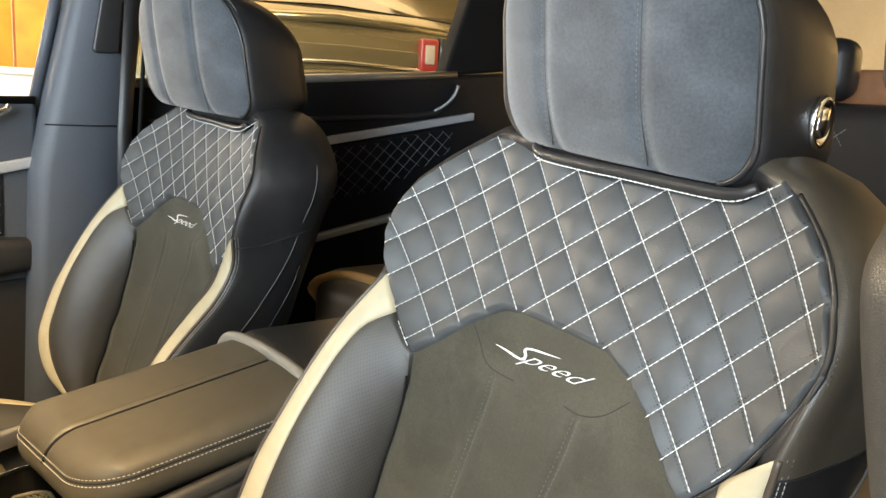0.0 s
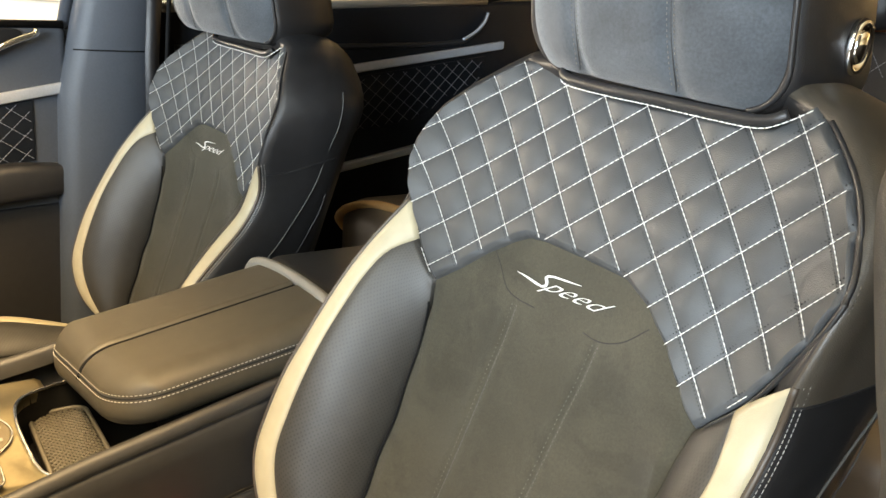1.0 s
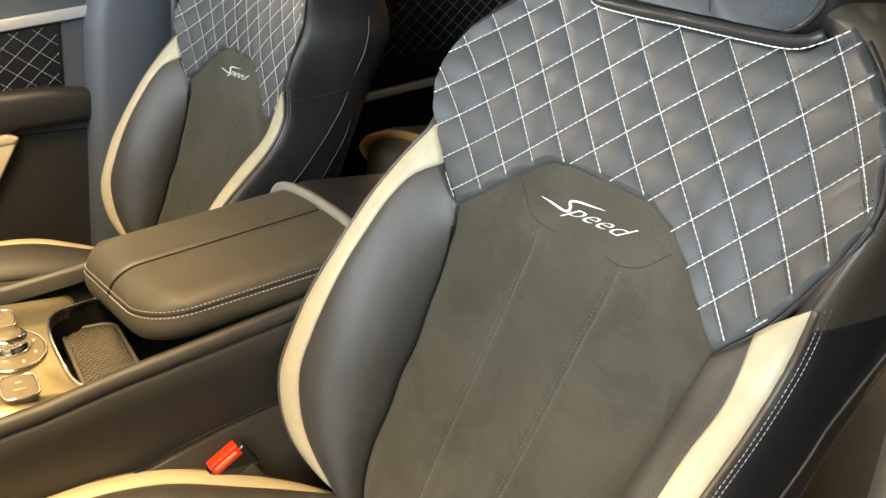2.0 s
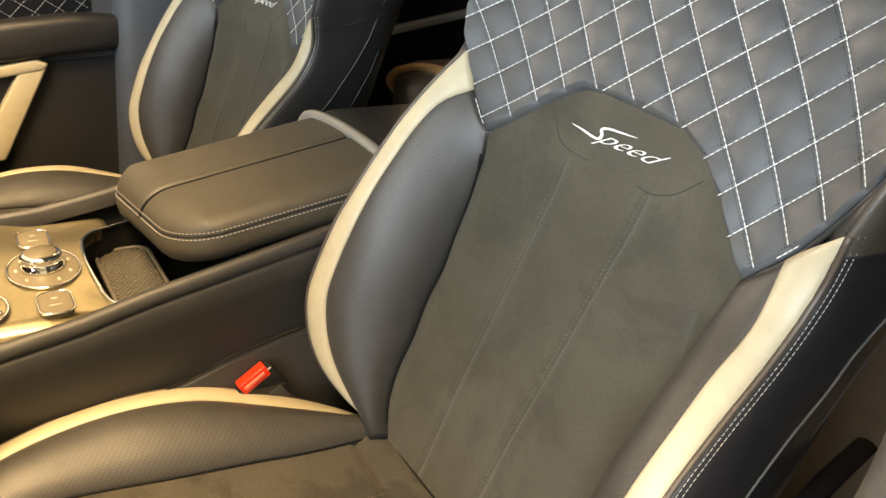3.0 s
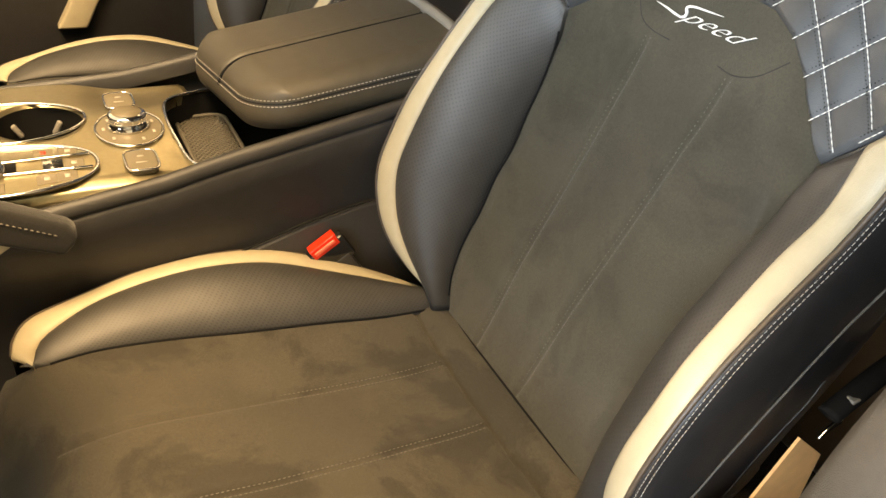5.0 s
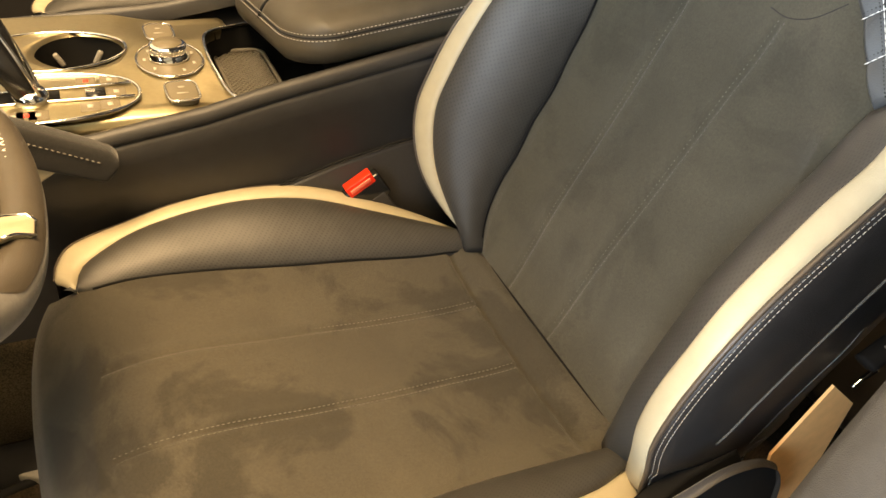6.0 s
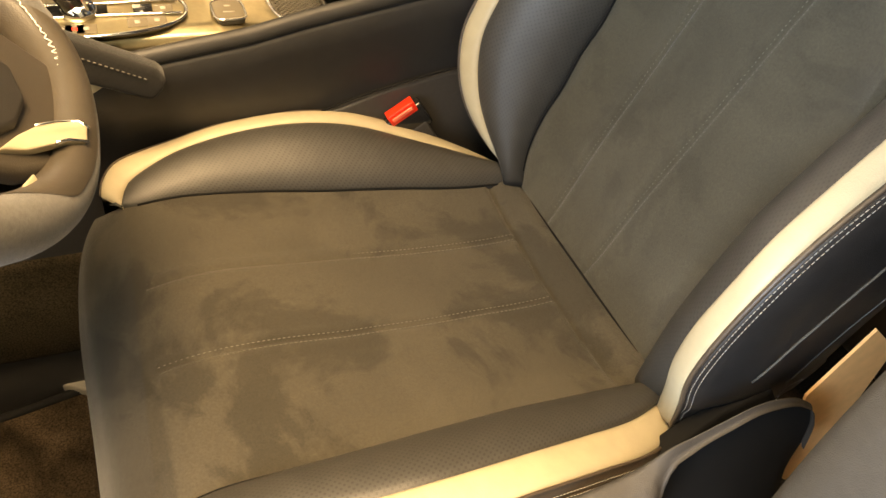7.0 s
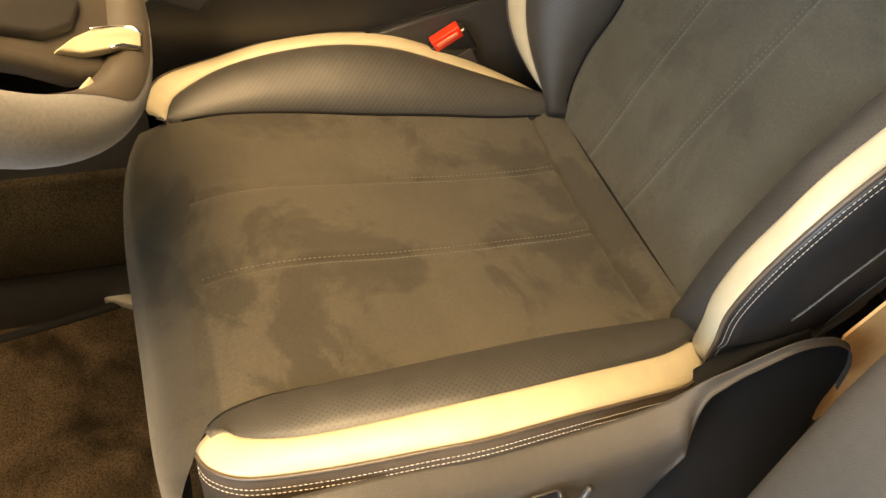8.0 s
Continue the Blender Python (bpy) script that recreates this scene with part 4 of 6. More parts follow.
def console_side(sd, name):
    rows = []
    for y in np.linspace(-1.0, 0.02, 60):
        wide = flank_wide(y)
        up = 0.20 * (y + 0.40) if y > -0.40 else 0.10 * (y + 0.40)
        prof = [(0.131, 0.455), (0.133, 0.470), (0.1365, 0.4755), (0.141, 0.4755), (0.1445, 0.4725), (0.1465, 0.468), (0.1475, 0.4635), (0.1460, 0.4615), (0.1445, 0.4600), (0.1462, 0.4580), (0.1480, 0.455), (0.1475, 0.435), (0.1390, 0.390), (0.1335, 0.35), (0.131, 0.30), (0.130, 0.20), (0.130, -0.04)]
        rows.append([(sd * (x + wide * float(smooth(np.array(z), 0.34, 0.45))), y, z + up * (z + 0.05) / 0.5) for x, z in prof])
    return part(name, sheet(np.array(rows), flip=sd < 0), CONSOLE_LEATHER, console, "black leather console flank")


console_side(1, "side_panel")
console_side(-1, "side_panel")
rows = []
for y in np.linspace(-1.0, -0.42, 40):
    x = 0.1315
    rows.append([(x - 0.002, y, 0.208), (x + 0.003, y, 0.205), (x + 0.005, y, 0.198), (x + 0.006, y, 0.13), (x + 0.007, y, 0.062), (x + 0.003, y, 0.054), (x - 0.002, y, 0.052)])
part("carpet_side", sheet(np.array(rows)), FLANK_CARPET, console, "brown-black carpet on the lower flank")
# trim line of the buckle pocket on the flank
line = spline([(0.1405, -0.36, 0.352), (0.1430, -0.319, 0.3735), (0.1450, -0.252, 0.395), (0.1455, -0.185, 0.4105), (0.1455, -0.12, 0.420)], 40)
part("flank_seam", tube(line, 0.0014, 6), VOID, console)
part("lower_panel", prism([(-0.36, 0.25), (-0.05, 0.25), (-0.05, 0.420), (-0.12, 0.415), (-0.185, 0.4065), (-0.252, 0.391), (-0.319, 0.369), (-0.36, 0.345)], 0.130, 0.1455, 0.004, axis=0), PLASTIC, console, "black plastic buckle surround")
# metal top with its cup-holder opening
cup_c, cup_r = (-0.011, -0.500), (0.051, 0.046)


def plate_z(x, y):
    """The metal top dips away beside the bin and at its edges."""
    z = 0.4750 + 0.0035 * math.exp(-((x - 0.02) / 0.08) ** 2)
    z -= 0.012 * float(smooth(-x, 0.015, 0.11)) * float(smooth(y, -0.475, -0.40))
    z -= 0.006 * float(smooth(x, 0.075, 0.13)) * float(smooth(y, -0.43, -0.36))
    return z - 0.010 * float(smooth(x, 0.126, 0.150))


# outline of the storage bin, from the passenger's side round its front
BIN = [(-0.084, -0.205), (-0.084, -0.300), (-0.074, -0.330), (-0.056, -0.352), (-0.025, -0.367), (0.020, -0.372), (0.070, -0.371), (0.105, -0.367), (0.122, -0.358), (0.128, -0.340), (0.128, -0.205)]


def plate():
    """The metal top: strips across, cut out round the cup holder and in front of the bin."""
    bm = bmesh.new()
    n = 120
    x0, x1, y0, y1 = -0.118, 0.142, -0.80, -0.330
    front = spline([(*p, 0.0) for p in BIN[1:10]], 80)

    def outer(c, s):
        far = min((x1 - cup_c[0]) / c if c > 1e-6 else 9, (x0 - cup_c[0]) / c if c < -1e-6 else 9, (y1 - cup_c[1]) / s if s > 1e-6 else 9, (y0 - cup_c[1]) / s if s < -1e-6 else 9)
        for k in range(60, 400):
            d = far * k / 400
            x, y = cup_c[0] + d * c, cup_c[1] + d * s
            if front[0, 0] < x < front[-1, 0] and y > float(np.interp(x, front[:, 0], front[:, 1])):
                return d
        return far
    rim_in, rim_out = [], []
    for k in range(n):
        t = 2 * math.pi * k / n
        c, s = math.cos(t), math.sin(t)
        rim_in.append((cup_c[0] + cup_r[0] * c, cup_c[1] + cup_r[1] * s))
        far = outer(c, s)
        rim_out.append((cup_c[0] + far * c, cup_c[1] + far * s))
    rows = []
    for t in np.linspace(0, 1, 24):
        pts = [(a[0] * (1 - t) + b[0] * t, a[1] * (1 - t) + b[1] * t) for a, b in zip(rim_in, rim_out)]
        rows.append([bm.verts.new((x, y, plate_z(x, y))) for x, y in pts])
    rows.insert(0, [bm.verts.new((v.co.x, v.co.y, 0.40)) for v in rows[0]])
    rows.append([bm.verts.new((v.co.x, v.co.y, v.co.z - 0.012)) for v in rows[-1]])
    for p, q in zip(rows, rows[1:]):
        for k in range(n):
            bm.faces.new((p[k], p[(k + 1) % n], q[(k + 1) % n], q[k]))
    bmesh.ops.recalc_face_normals(bm, faces=bm.faces[:])
    return bm


top = part("metal_top", plate(), SATIN, console, "satin champagne metal fascia")
rows = [[(cup_c[0] + f * cup_r[0] * math.cos(2 * math.pi * k / 48), cup_c[1] + f * cup_r[1] * math.sin(2 * math.pi * k / 48), z) for k in range(48)] for f, z in ((0.02, 0.405), (0.90, 0.405), (0.985, 0.412), (0.985, 0.472))]
part("cup_well", sheet(np.array(rows), wrap=True), VOID, console, "black cup-holder well")
for dy, turn in ((-0.022, 0.5), (0.018, -0.5)):
    bm = box(-0.003, 0.003, -0.003, 0.003, -0.008, 0.009, 0.002)
    bm.transform(Matrix.Translation((cup_c[0] - 0.035, cup_c[1] + dy, 0.452)) @ Matrix.Rotation(turn, 4, "X"))
    part("cup_grip", bm, SATIN_GREY, console)
ring = [(x, y, plate_z(x, y) + 0.001) for x, y in ellipse(cup_c[0], cup_c[1] - 0.030, cup_r[0] + 0.002, cup_r[1] + 0.031, 80)]
part("cup_ring", tube(ring, 0.0016, 8, True), CHROME, console, "chrome cup-holder ring")
# drive-mode dial
dial = part("dial_plate", prism(ellipse(0.032, -0.413, 0.044, 0.033, 48), 0.474, 0.4800, 0.001), KEY, console, "oval dial plate")
part("dial_ring", tube([(x, y, 0.4795) for x, y in ellipse(0.032, -0.413, 0.0455, 0.0345, 64)], 0.0012, 8, True), CHROME, dial)
bm = lathe([(0.001, 0.0), (0.0215, 0.0), (0.022, 0.003), (0.0195, 0.006), (0.0185, 0.010), (0.0200, 0.013), (0.0195, 0.0155), (0.017, 0.017), (0.001, 0.017)], (0.030, -0.414, 0.480), 44)
knob = part("dial_knob", bm, CHROME, dial, "polished chrome rotary knob")
part("knob_cap", lathe([(0.001, 0), (0.0155, 0), (0.015, 0.0012), (0.001, 0.0014)], (0.030, -0.414, 0.4968), 40), KEY, knob)
for ang in (0.4, 1.1, 1.9, 3.4, 4.0, 4.7, 5.5):
    x, y = 0.032 + 0.034 * math.cos(ang), -0.413 + 0.026 * math.sin(ang)
    part("dial_mark", box(x - 0.003, x + 0.003, y - 0.0015, y + 0.0015, 0.4800, 0.4806), LIGHT_MARK, dial)


def push_button(x, y, sx, sy):
    b = part("push_button", prism(ellipse(x, y, sx, sy, 40, 0, 4.5), 0.474, 0.4812, 0.0012), KEY, console, "grey push button in a chrome frame")
    part("button_frame", tube([(px, py, 0.4802) for px, py in ellipse(x, y, sx + 0.0012, sy + 0.0012, 56, 0, 4.5)], 0.0011, 8, True), CHROME, b)
    part("button_mark", box(x - 0.008, x - 0.005, y - 0.003, y + 0.003, 0.4813, 0.4816), LIGHT_MARK, b)
    part("button_mark", box(x + 0.006, x + 0.008, y - 0.006, y + 0.005, 0.4813, 0.4816), LIGHT_MARK, b)


push_button(-0.043, -0.414, 0.021, 0.0145)
push_button(0.112, -0.413, 0.021, 0.0145)
# gear selector plate and lever
sel = part("selector_plate", prism(ellipse(0.100, -0.560, 0.050, 0.106, 56, 0.0, 2.4), 0.474, 0.4790, 0.001), SATIN, console, "oval selector plate")
part("selector_ring", tube([(x, y, 0.4788) for x, y in ellipse(0.100, -0.560, 0.0515, 0.1075, 72, 0.0, 2.4)], 0.0018, 8, True), CHROME, sel)
for x in (0.086, 0.112):
    part("selector_bar", tube(spline([(x + 0.006 * (1 if x > 0.1 else -1), -0.66, 0.4805), (x, -0.56, 0.4805), (x + (0.002 if x > 0.1 else -0.002), -0.458, 0.4805)], 12), 0.0014, 6), CHROME, sel)
part("selector_display", box(0.090, 0.109, -0.502, -0.484, 0.479, 0.4805), BLACK, sel)
part("selector_slot", box(0.088, 0.110, -0.60, -0.525, 0.479, 0.4802), VOID, sel)
for x, y, mt in ((0.072, -0.500, RED_MARK), (0.072, -0.478, LIGHT_MARK), (0.100, -0.474, LIGHT_MARK), (0.128, -0.500, LIGHT_MARK), (0.126, -0.482, LIGHT_MARK), (0.136, -0.555, RED_MARK), (0.136, -0.545, LIGHT_MARK), (0.136, -0.566, LIGHT_MARK)):
    key = part("selector_key", box(x - 0.009, x + 0.009, y - 0.009, y + 0.009, 0.4785, 0.4798, 0.0005), KEY, sel)
    part("key_mark", box(x - 0.003, x + 0.003, y - 0.0025, y + 0.0025, 0.4798, 0.4803), mt, key)
lever_path = spline([(0.103, -0.550, 0.478), (0.102, -0.560, 0.505), (0.098, -0.578, 0.545), (0.092, -0.602, 0.585), (0.088, -0.620, 0.610)], 24)
rings = []
for k, p in enumerate(lever_path):
    t = k / 23
    rx, ry = 0.012 + 0.013 * t**1.5, 0.010 + 0.024 * t**1.4
    rings.append([(p[0] + x, p[1] + y, p[2] + 0.3 * y) for x, y in ellipse(0, 0, rx, ry, 28, 0, 3)])
bm = sheet(np.array(rings), wrap=True)
bm.verts.ensure_lookup_table()
bm.faces.new(bm.verts[-28:])
lever = part("gear_lever", bm, BLACK, console, "gloss black gear lever with chrome edges")
part("lever_boot", lathe([(0.018, 0), (0.016, 0.006), (0.012, 0.012)], (0.103, -0.550, 0.479), 32), CHROME, lever)
for off in (0.026, -0.026):
    path = [(p[0] + off * 0.9 * (0.4 + 0.6 * (k / 23)), p[1] + 0.010 + 0.012 * k / 23, p[2]) for k, p in enumerate(lever_path)]
    part("lever_edge", tube(path, 0.002, 6), CHROME, lever)
# storage bin with its ribbed mat
bin_out = [tuple(p[:2]) for p in spline([(*q, 0.0) for q in BIN], 60)]
bm = bmesh.new()
hi, lo = [bm.verts.new((x, y, plate_z(x, y))) for x, y in bin_out], [bm.verts.new((x * 0.97, y, 0.412)) for x, y in bin_out]
for k in range(len(hi)):
    j = (k + 1) % len(hi)
    bm.faces.new((hi[k], hi[j], lo[j], lo[k]))
bm.faces.new(lo)
bin_part = part("storage_bin", bm, VOID, console, "open black storage bin", smooth=False)
fine = [(x, y, plate_z(x, y) + 0.001) for x, y in bin_out]
part("bin_ring", tube(fine, 0.0020, 8), CHROME, bin_part, "chrome rim of the bin")
MAT_X0, MAT_X1, MAT_Y0, MAT_Y1, MAT_R = -0.078, 0.112, -0.352, -0.288, 0.018


def mat_edge(inset):
    """Outline of the bin mat, a rounded rectangle."""
    r, out = MAT_R - inset, []
    for cx, cy, a0 in ((MAT_X1 - MAT_R, MAT_Y0 + MAT_R, -90), (MAT_X1 - MAT_R, MAT_Y1 - MAT_R, 0), (MAT_X0 + MAT_R, MAT_Y1 - MAT_R, 90), (MAT_X0 + MAT_R, MAT_Y0 + MAT_R, 180)):
        out += [(cx + r * math.cos(radians(a0 + k * 15)), cy + r * math.sin(radians(a0 + k * 15))) for k in range(7)]
    return out


# base is matt black to put the shade between the ribs into colour
tray = prism(mat_edge(0.0), 0.424, 0.4345, 0.002)
mat_part = part("bin_mat", tray, VOID, bin_part, "ribbed rubber mat")
lip = [(x, y, 0.4365) for x, y in mat_edge(0.002)]
part("mat_lip", tube(lip + lip[:1], 0.0026, 8), RUBBER, mat_part, "raised rubber lip")
rib = bmesh.new()
for k in range(-28, 38):
    for sgn in (-1, 1):
        a, b = [], None
        for t in np.linspace(0, 1, 120):
            x = MAT_X0 + (MAT_X1 - MAT_X0) * t
            y = -0.305 + sgn * (x - 0.03) * 0.8 + (k - 6) * 0.0062
            dx, dy = max(MAT_X0 + MAT_R - x, x - MAT_X1 + MAT_R, 0), max(MAT_Y0 + MAT_R - y, y - MAT_Y1 + MAT_R, 0)
            if math.hypot(dx, dy) < MAT_R - 0.004:
                a.append((x, y, 0.4348))
        if len(a) > 2:
            piece = tube([a[0], a[-1]], 0.0015, 4)
            me = bpy.data.meshes.new("rib")
            piece.to_mesh(me)
            piece.free()
            rib.from_mesh(me)
            bpy.data.meshes.remove(me)
tagged(part("mat_ribs", rib, RUBBER, mat_part), kind="stuff")

# lit copy of the leather: warm overhead light is put into its brown
ARM_LEATHER = material("warm_lit_leather", (0.060, 0.052, 0.038), 0.46, vary=0.1, scale=60, bump=0.25, bump_scale=1100, stain=0.08)
# ---- armrest ----
armrest = thing("armrest", (0.0, -0.19, 0.47), "padded leather armrest, warm lamp light in its colour, with cream stitching", "armrest")


ARM_X0, ARM_X1, ARM_Y0, ARM_Y1, SPLIT = -0.104, 0.123, -0.320, -0.062, 0.010


def arm_front(x):
    """Where the lid's rounded front edge lies at x."""
    near = ARM_X1 - x < x - ARM_X0
    r = 0.055 if near else 0.035
    d = min(x - ARM_X0, ARM_X1 - x)
    skew = 0.022 * (x - ARM_X0) / (ARM_X1 - ARM_X0)
    return ARM_Y0 + skew + (r - math.sqrt(max(r * r - (r - min(d, r)) ** 2, 0.0))) * 0.9


def arm_seam(x, y):
    """Height of the seam round the lid: it climbs rearwards and towards the driver."""
    return 0.508 + 0.040 * (y - ARM_Y0) / (ARM_Y1 - ARM_Y0) + 0.013 * (x - ARM_X0) / (ARM_X1 - ARM_X0)


def arm_top(x, y):
    t = (y - ARM_Y0) / (ARM_Y1 - ARM_Y0)
    low = arm_seam(x, y)
    tall = 0.538 + 0.046 * t - low
    e = min(x - ARM_X0, ARM_X1 - x, (y - arm_front(x)) * 0.9)
    k = min(max(e, 0.0) / 0.030, 1.0)
    k2 = min(abs(x - SPLIT) / 0.010, 1.0)
    groove = 0.013 * (1 - math.sqrt(1 - (1 - k2) ** 2))
    return low + tall * math.sqrt(1 - (1 - k) ** 2) - groove


def arm_pad(x0, x1):
    rows = []
    xs = x0 + (x1 - x0) * (0.5 - 0.5 * np.cos(np.linspace(0, np.pi, 70)))
    for t in np.r_[0, 0.5 - 0.5 * np.cos(np.linspace(0.12, np.pi, 46))]:
        row = []
        for x in xs:
            f = arm_front(x)
            y = f + (ARM_Y1 - f) * t
            row.append((x, y, arm_top(x, y)))
        rows.append(row)
    return part("lid_pad", sheet(np.array(rows)), ARM_LEATHER, armrest, "leather half of the lid, browned for warm light")


# black strip painted in for the shade between the lid halves
crease = [(SPLIT, y, arm_top(SPLIT + 0.011, y) - 0.0060) for y in np.linspace(arm_front(SPLIT) + 0.0005, ARM_Y1, 60)]
part("lid_crease", tube(crease, 0.0042, 8), VOID, armrest, "black strip for the shade between the lid halves")
arm_pad(ARM_X0, SPLIT)
arm_pad(SPLIT, ARM_X1)
path = [(x, arm_front(x)) for x in np.linspace(ARM_X0 + 0.0003, ARM_X1 - 0.0003, 60)]
path = [(ARM_X0, ARM_Y1)] + [(ARM_X0, y) for y in np.linspace(ARM_Y1 - 0.02, ARM_Y0 + 0.040, 8)] + path + [(ARM_X1, y) for y in np.linspace(ARM_Y0 + 0.085, ARM_Y1, 9)]
plan = resample([(x, y, arm_seam(x, y)) for x, y in path], 0.004)
mid = np.array([0.008, -0.19, 0.0])
side = []
for k, (push, drop) in enumerate(((0.0, 0.0), (0.001, -0.003), (0.0022, -0.010), (0.002, -0.018), (-0.001, -0.026), (-0.006, -0.031), (-0.014, -0.034), (-0.03, -0.035), (-0.08, -0.035))):
    d = (plan - mid) * (1, 1, 0)
    d /= np.linalg.norm(d, axis=1, keepdims=True)
    side.append(plan + d * push + np.array([0, 0, drop]))
part("lid_base", sheet(np.array(side)), ARM_LEATHER, armrest, "leather lid base, browned for warm light")
d = (plan - mid) * (1, 1, 0)
d /= np.linalg.norm(d, axis=1, keepdims=True)
part("lid_seam", tube(plan + d * 0.0004, 0.0012, 6), DARK_THREAD, armrest)
over = np.array([(p[0] + q[0] * 0.0008, p[1] + q[1] * 0.0008, p[2] + 0.0034) for p, q in zip(plan, d)])
under = plan + d * 0.0022 + np.array([0, 0, -0.0030])
part("lid_stitching", stitches([over], (0.5, -0.5, 0.6), 0.0034, 0.0013, 0.00042), EDGE_THREAD, armrest)["kind"] = "stuff"
part("lid_stitching", stitches([under], (0.5, -0.5, 0.0), 0.0034, 0.0013, 0.00042), EDGE_THREAD, armrest)["kind"] = "stuff"
part("rear_roll", tube(spline([(-0.108, -0.078, 0.535), (-0.103, -0.070, 0.572), (-0.084, -0.064, 0.583), (-0.036, -0.056, 0.585), (0.03, -0.054, 0.585), (0.085, -0.056, 0.582), (0.116, -0.060, 0.568), (0.124, -0.062, 0.530)], 60), 0.0075, 10), SATIN_GREY, armrest, "grey satin roll behind the lid")
part("rear_housing", box(-0.105, 0.120, -0.056, 0.16, 0.30, 0.588, 0.02, 4), LEATHER, armrest, "black leather rear console housing")
part("lid_core", box(-0.085, 0.095, -0.24, -0.06, 0.455, 0.53), VOID, armrest)

PALE_RED = material("pale_red_plastic", (0.85, 0.16, 0.09), 0.3, vary=0.05)
# ---- belt buckle ----
buckle = thing("belt_buckle", (0.16, -0.235, 0.36), "red release button of a black seat-belt buckle", "belt buckle")
turn = Matrix.Translation((0.156, -0.236, 0.371)) @ Matrix.Rotation(radians(34), 4, "X") @ Matrix.Scale(0.86, 4)
bm = box(-0.009, 0.009, -0.028, 0.028, -0.040, 0.000, 0.004)
bm.transform(turn)
part("housing", bm, BLACK, buckle)
bm = box(-0.006, 0.0095, -0.0205, 0.0200, -0.0085, 0.0080, 0.0014)
bm.transform(turn)
red = part("release_button", bm, RED, buckle, "bright red release button")
bm = box(0.007, 0.0112, -0.016, 0.015, -0.0025, 0.003, 0.001)
bm.transform(turn)
part("button_recess", bm, PALE_RED, red, "lighter inset")
bm = box(-0.010, 0.010, -0.02, 0.02, -0.09, -0.03, 0.003)
bm.transform(turn)
part("stalk", bm, PLASTIC, buckle)

DARK_SUEDE = material("black_suede", (0.018, 0.0175, 0.017), 0.9, vary=0.15, scale=520, bump=0.3, bump_scale=2600, sheen=0.2, spec=0.15)
# ---- knee pad and cream trim at the dash end of the console ----
pad = thing("knee_pad", (0.17, -0.60, 0.45), "black suede knee pad with a stitched edge on the console flank", "knee pad")
out = [(-0.72, 0.570), (-0.574, 0.497), (-0.490, 0.456), (-0.483, 0.447), (-0.485, 0.436), (-0.497, 0.423), (-0.566, 0.452), (-0.72, 0.520)]
part("pad_body", prism(out, 0.155, 0.181, 0.006, axis=0), DARK_SUEDE, pad)
part("pad_stitching", stitches([spline([(0.1822, -0.70, 0.548), (0.1822, -0.574, 0.485), (0.1822, -0.497, 0.447)], 40)], (1, 0, 0.2), 0.003, 0.002, 0.0006), SUEDE_THREAD, pad)["kind"] = "stuff"
part("cream_trim", prism([(-0.62, 0.425), (-0.566, 0.452), (-0.535, 0.442), (-0.556, 0.429), (-0.61, 0.405)], 0.155, 0.176, 0.003, axis=0), CREAM, pad, "cream trim strip")

RIM_SUEDE = material("pale_grey_suede", (0.100, 0.098, 0.096), 0.9, vary=0.15, scale=420, bump=0.3, bump_scale=2600, stain=0.15, stain_scale=14, sheen=0.25, spec=0.15)
# ---- steering wheel ----
wheel = thing("steering_wheel", (0.39, -0.676, 0.645), "brown-black leather steering wheel with suede outer rim", "steering wheel")
tilt = radians(46)
TURN_W = Matrix.Translation((0.39, -0.676, 0.645)) @ Matrix.Rotation(tilt, 4, "X")


def split(t):
    """Angle round the rim's section where leather meets suede: the leather covers the bottom of the rim only."""
    return float(np.interp(math.degrees(t), (212, 237, 303, 316, 330), (-150, 22, 22, -40, -150)))


def rim(leather, mat, label, n=180, sides=16):
    """The leather or the suede skin of the rim; round its section 0 faces the driver, 90 away from the hub."""
    rows = []
    for k in range(n + 1):
        t = 2 * math.pi * k / n
        if leather and split(t) < -149:
            continue
        flat = 0.1958 - 0.0145 * math.exp(-((t - 1.5 * math.pi) / 0.5) ** 2)
        row = []
        for phi in np.linspace(radians(-150), radians(split(t)), sides) if leather else np.linspace(radians(split(t) - 4), radians(215), sides):
            swell = 0.0 if leather else -0.0004
            r = flat - 0.017 + (0.0175 + swell) * math.sin(phi)
            row.append(TURN_W @ Vector((r * math.cos(t), (0.0205 + swell) * math.cos(phi), r * math.sin(t))))
        rows.append(row)
    return part("rim", sheet(np.array(rows)), mat, wheel, label)


rim(True, BROWN, "brown-black leather rim")
rim(False, RIM_SUEDE, "grey suede outer rim")
bm = bmesh.new()
for t0, t1 in ((214, 256),):
    zig = []
    for k in range(0, int((t1 - t0) / 1.2)):
        t = radians(t0 + k * 1.2)
        r = 0.161 + (0.004 if k % 2 else -0.004)
        p = TURN_W @ Vector((r * math.cos(t), 0.017 - (0.003 if k % 2 == 0 else 0), r * math.sin(t)))
        zig.append(tuple(p))
    stitches([zig], (0, 1, 0.5), 0.009, 0.0005, 0.00045, bm)
part("rim_stitching", bm, THREAD, wheel)["kind"] = "stuff"


def in_wheel(bm):
    bm.transform(TURN_W)
    return bm


part("hub", in_wheel(prism(ellipse(0, 0, 0.075, 0.062, 48, 0, 2.6), -0.010, 0.030, 0.012, axis=1)), LEATHER, wheel, "leather hub")
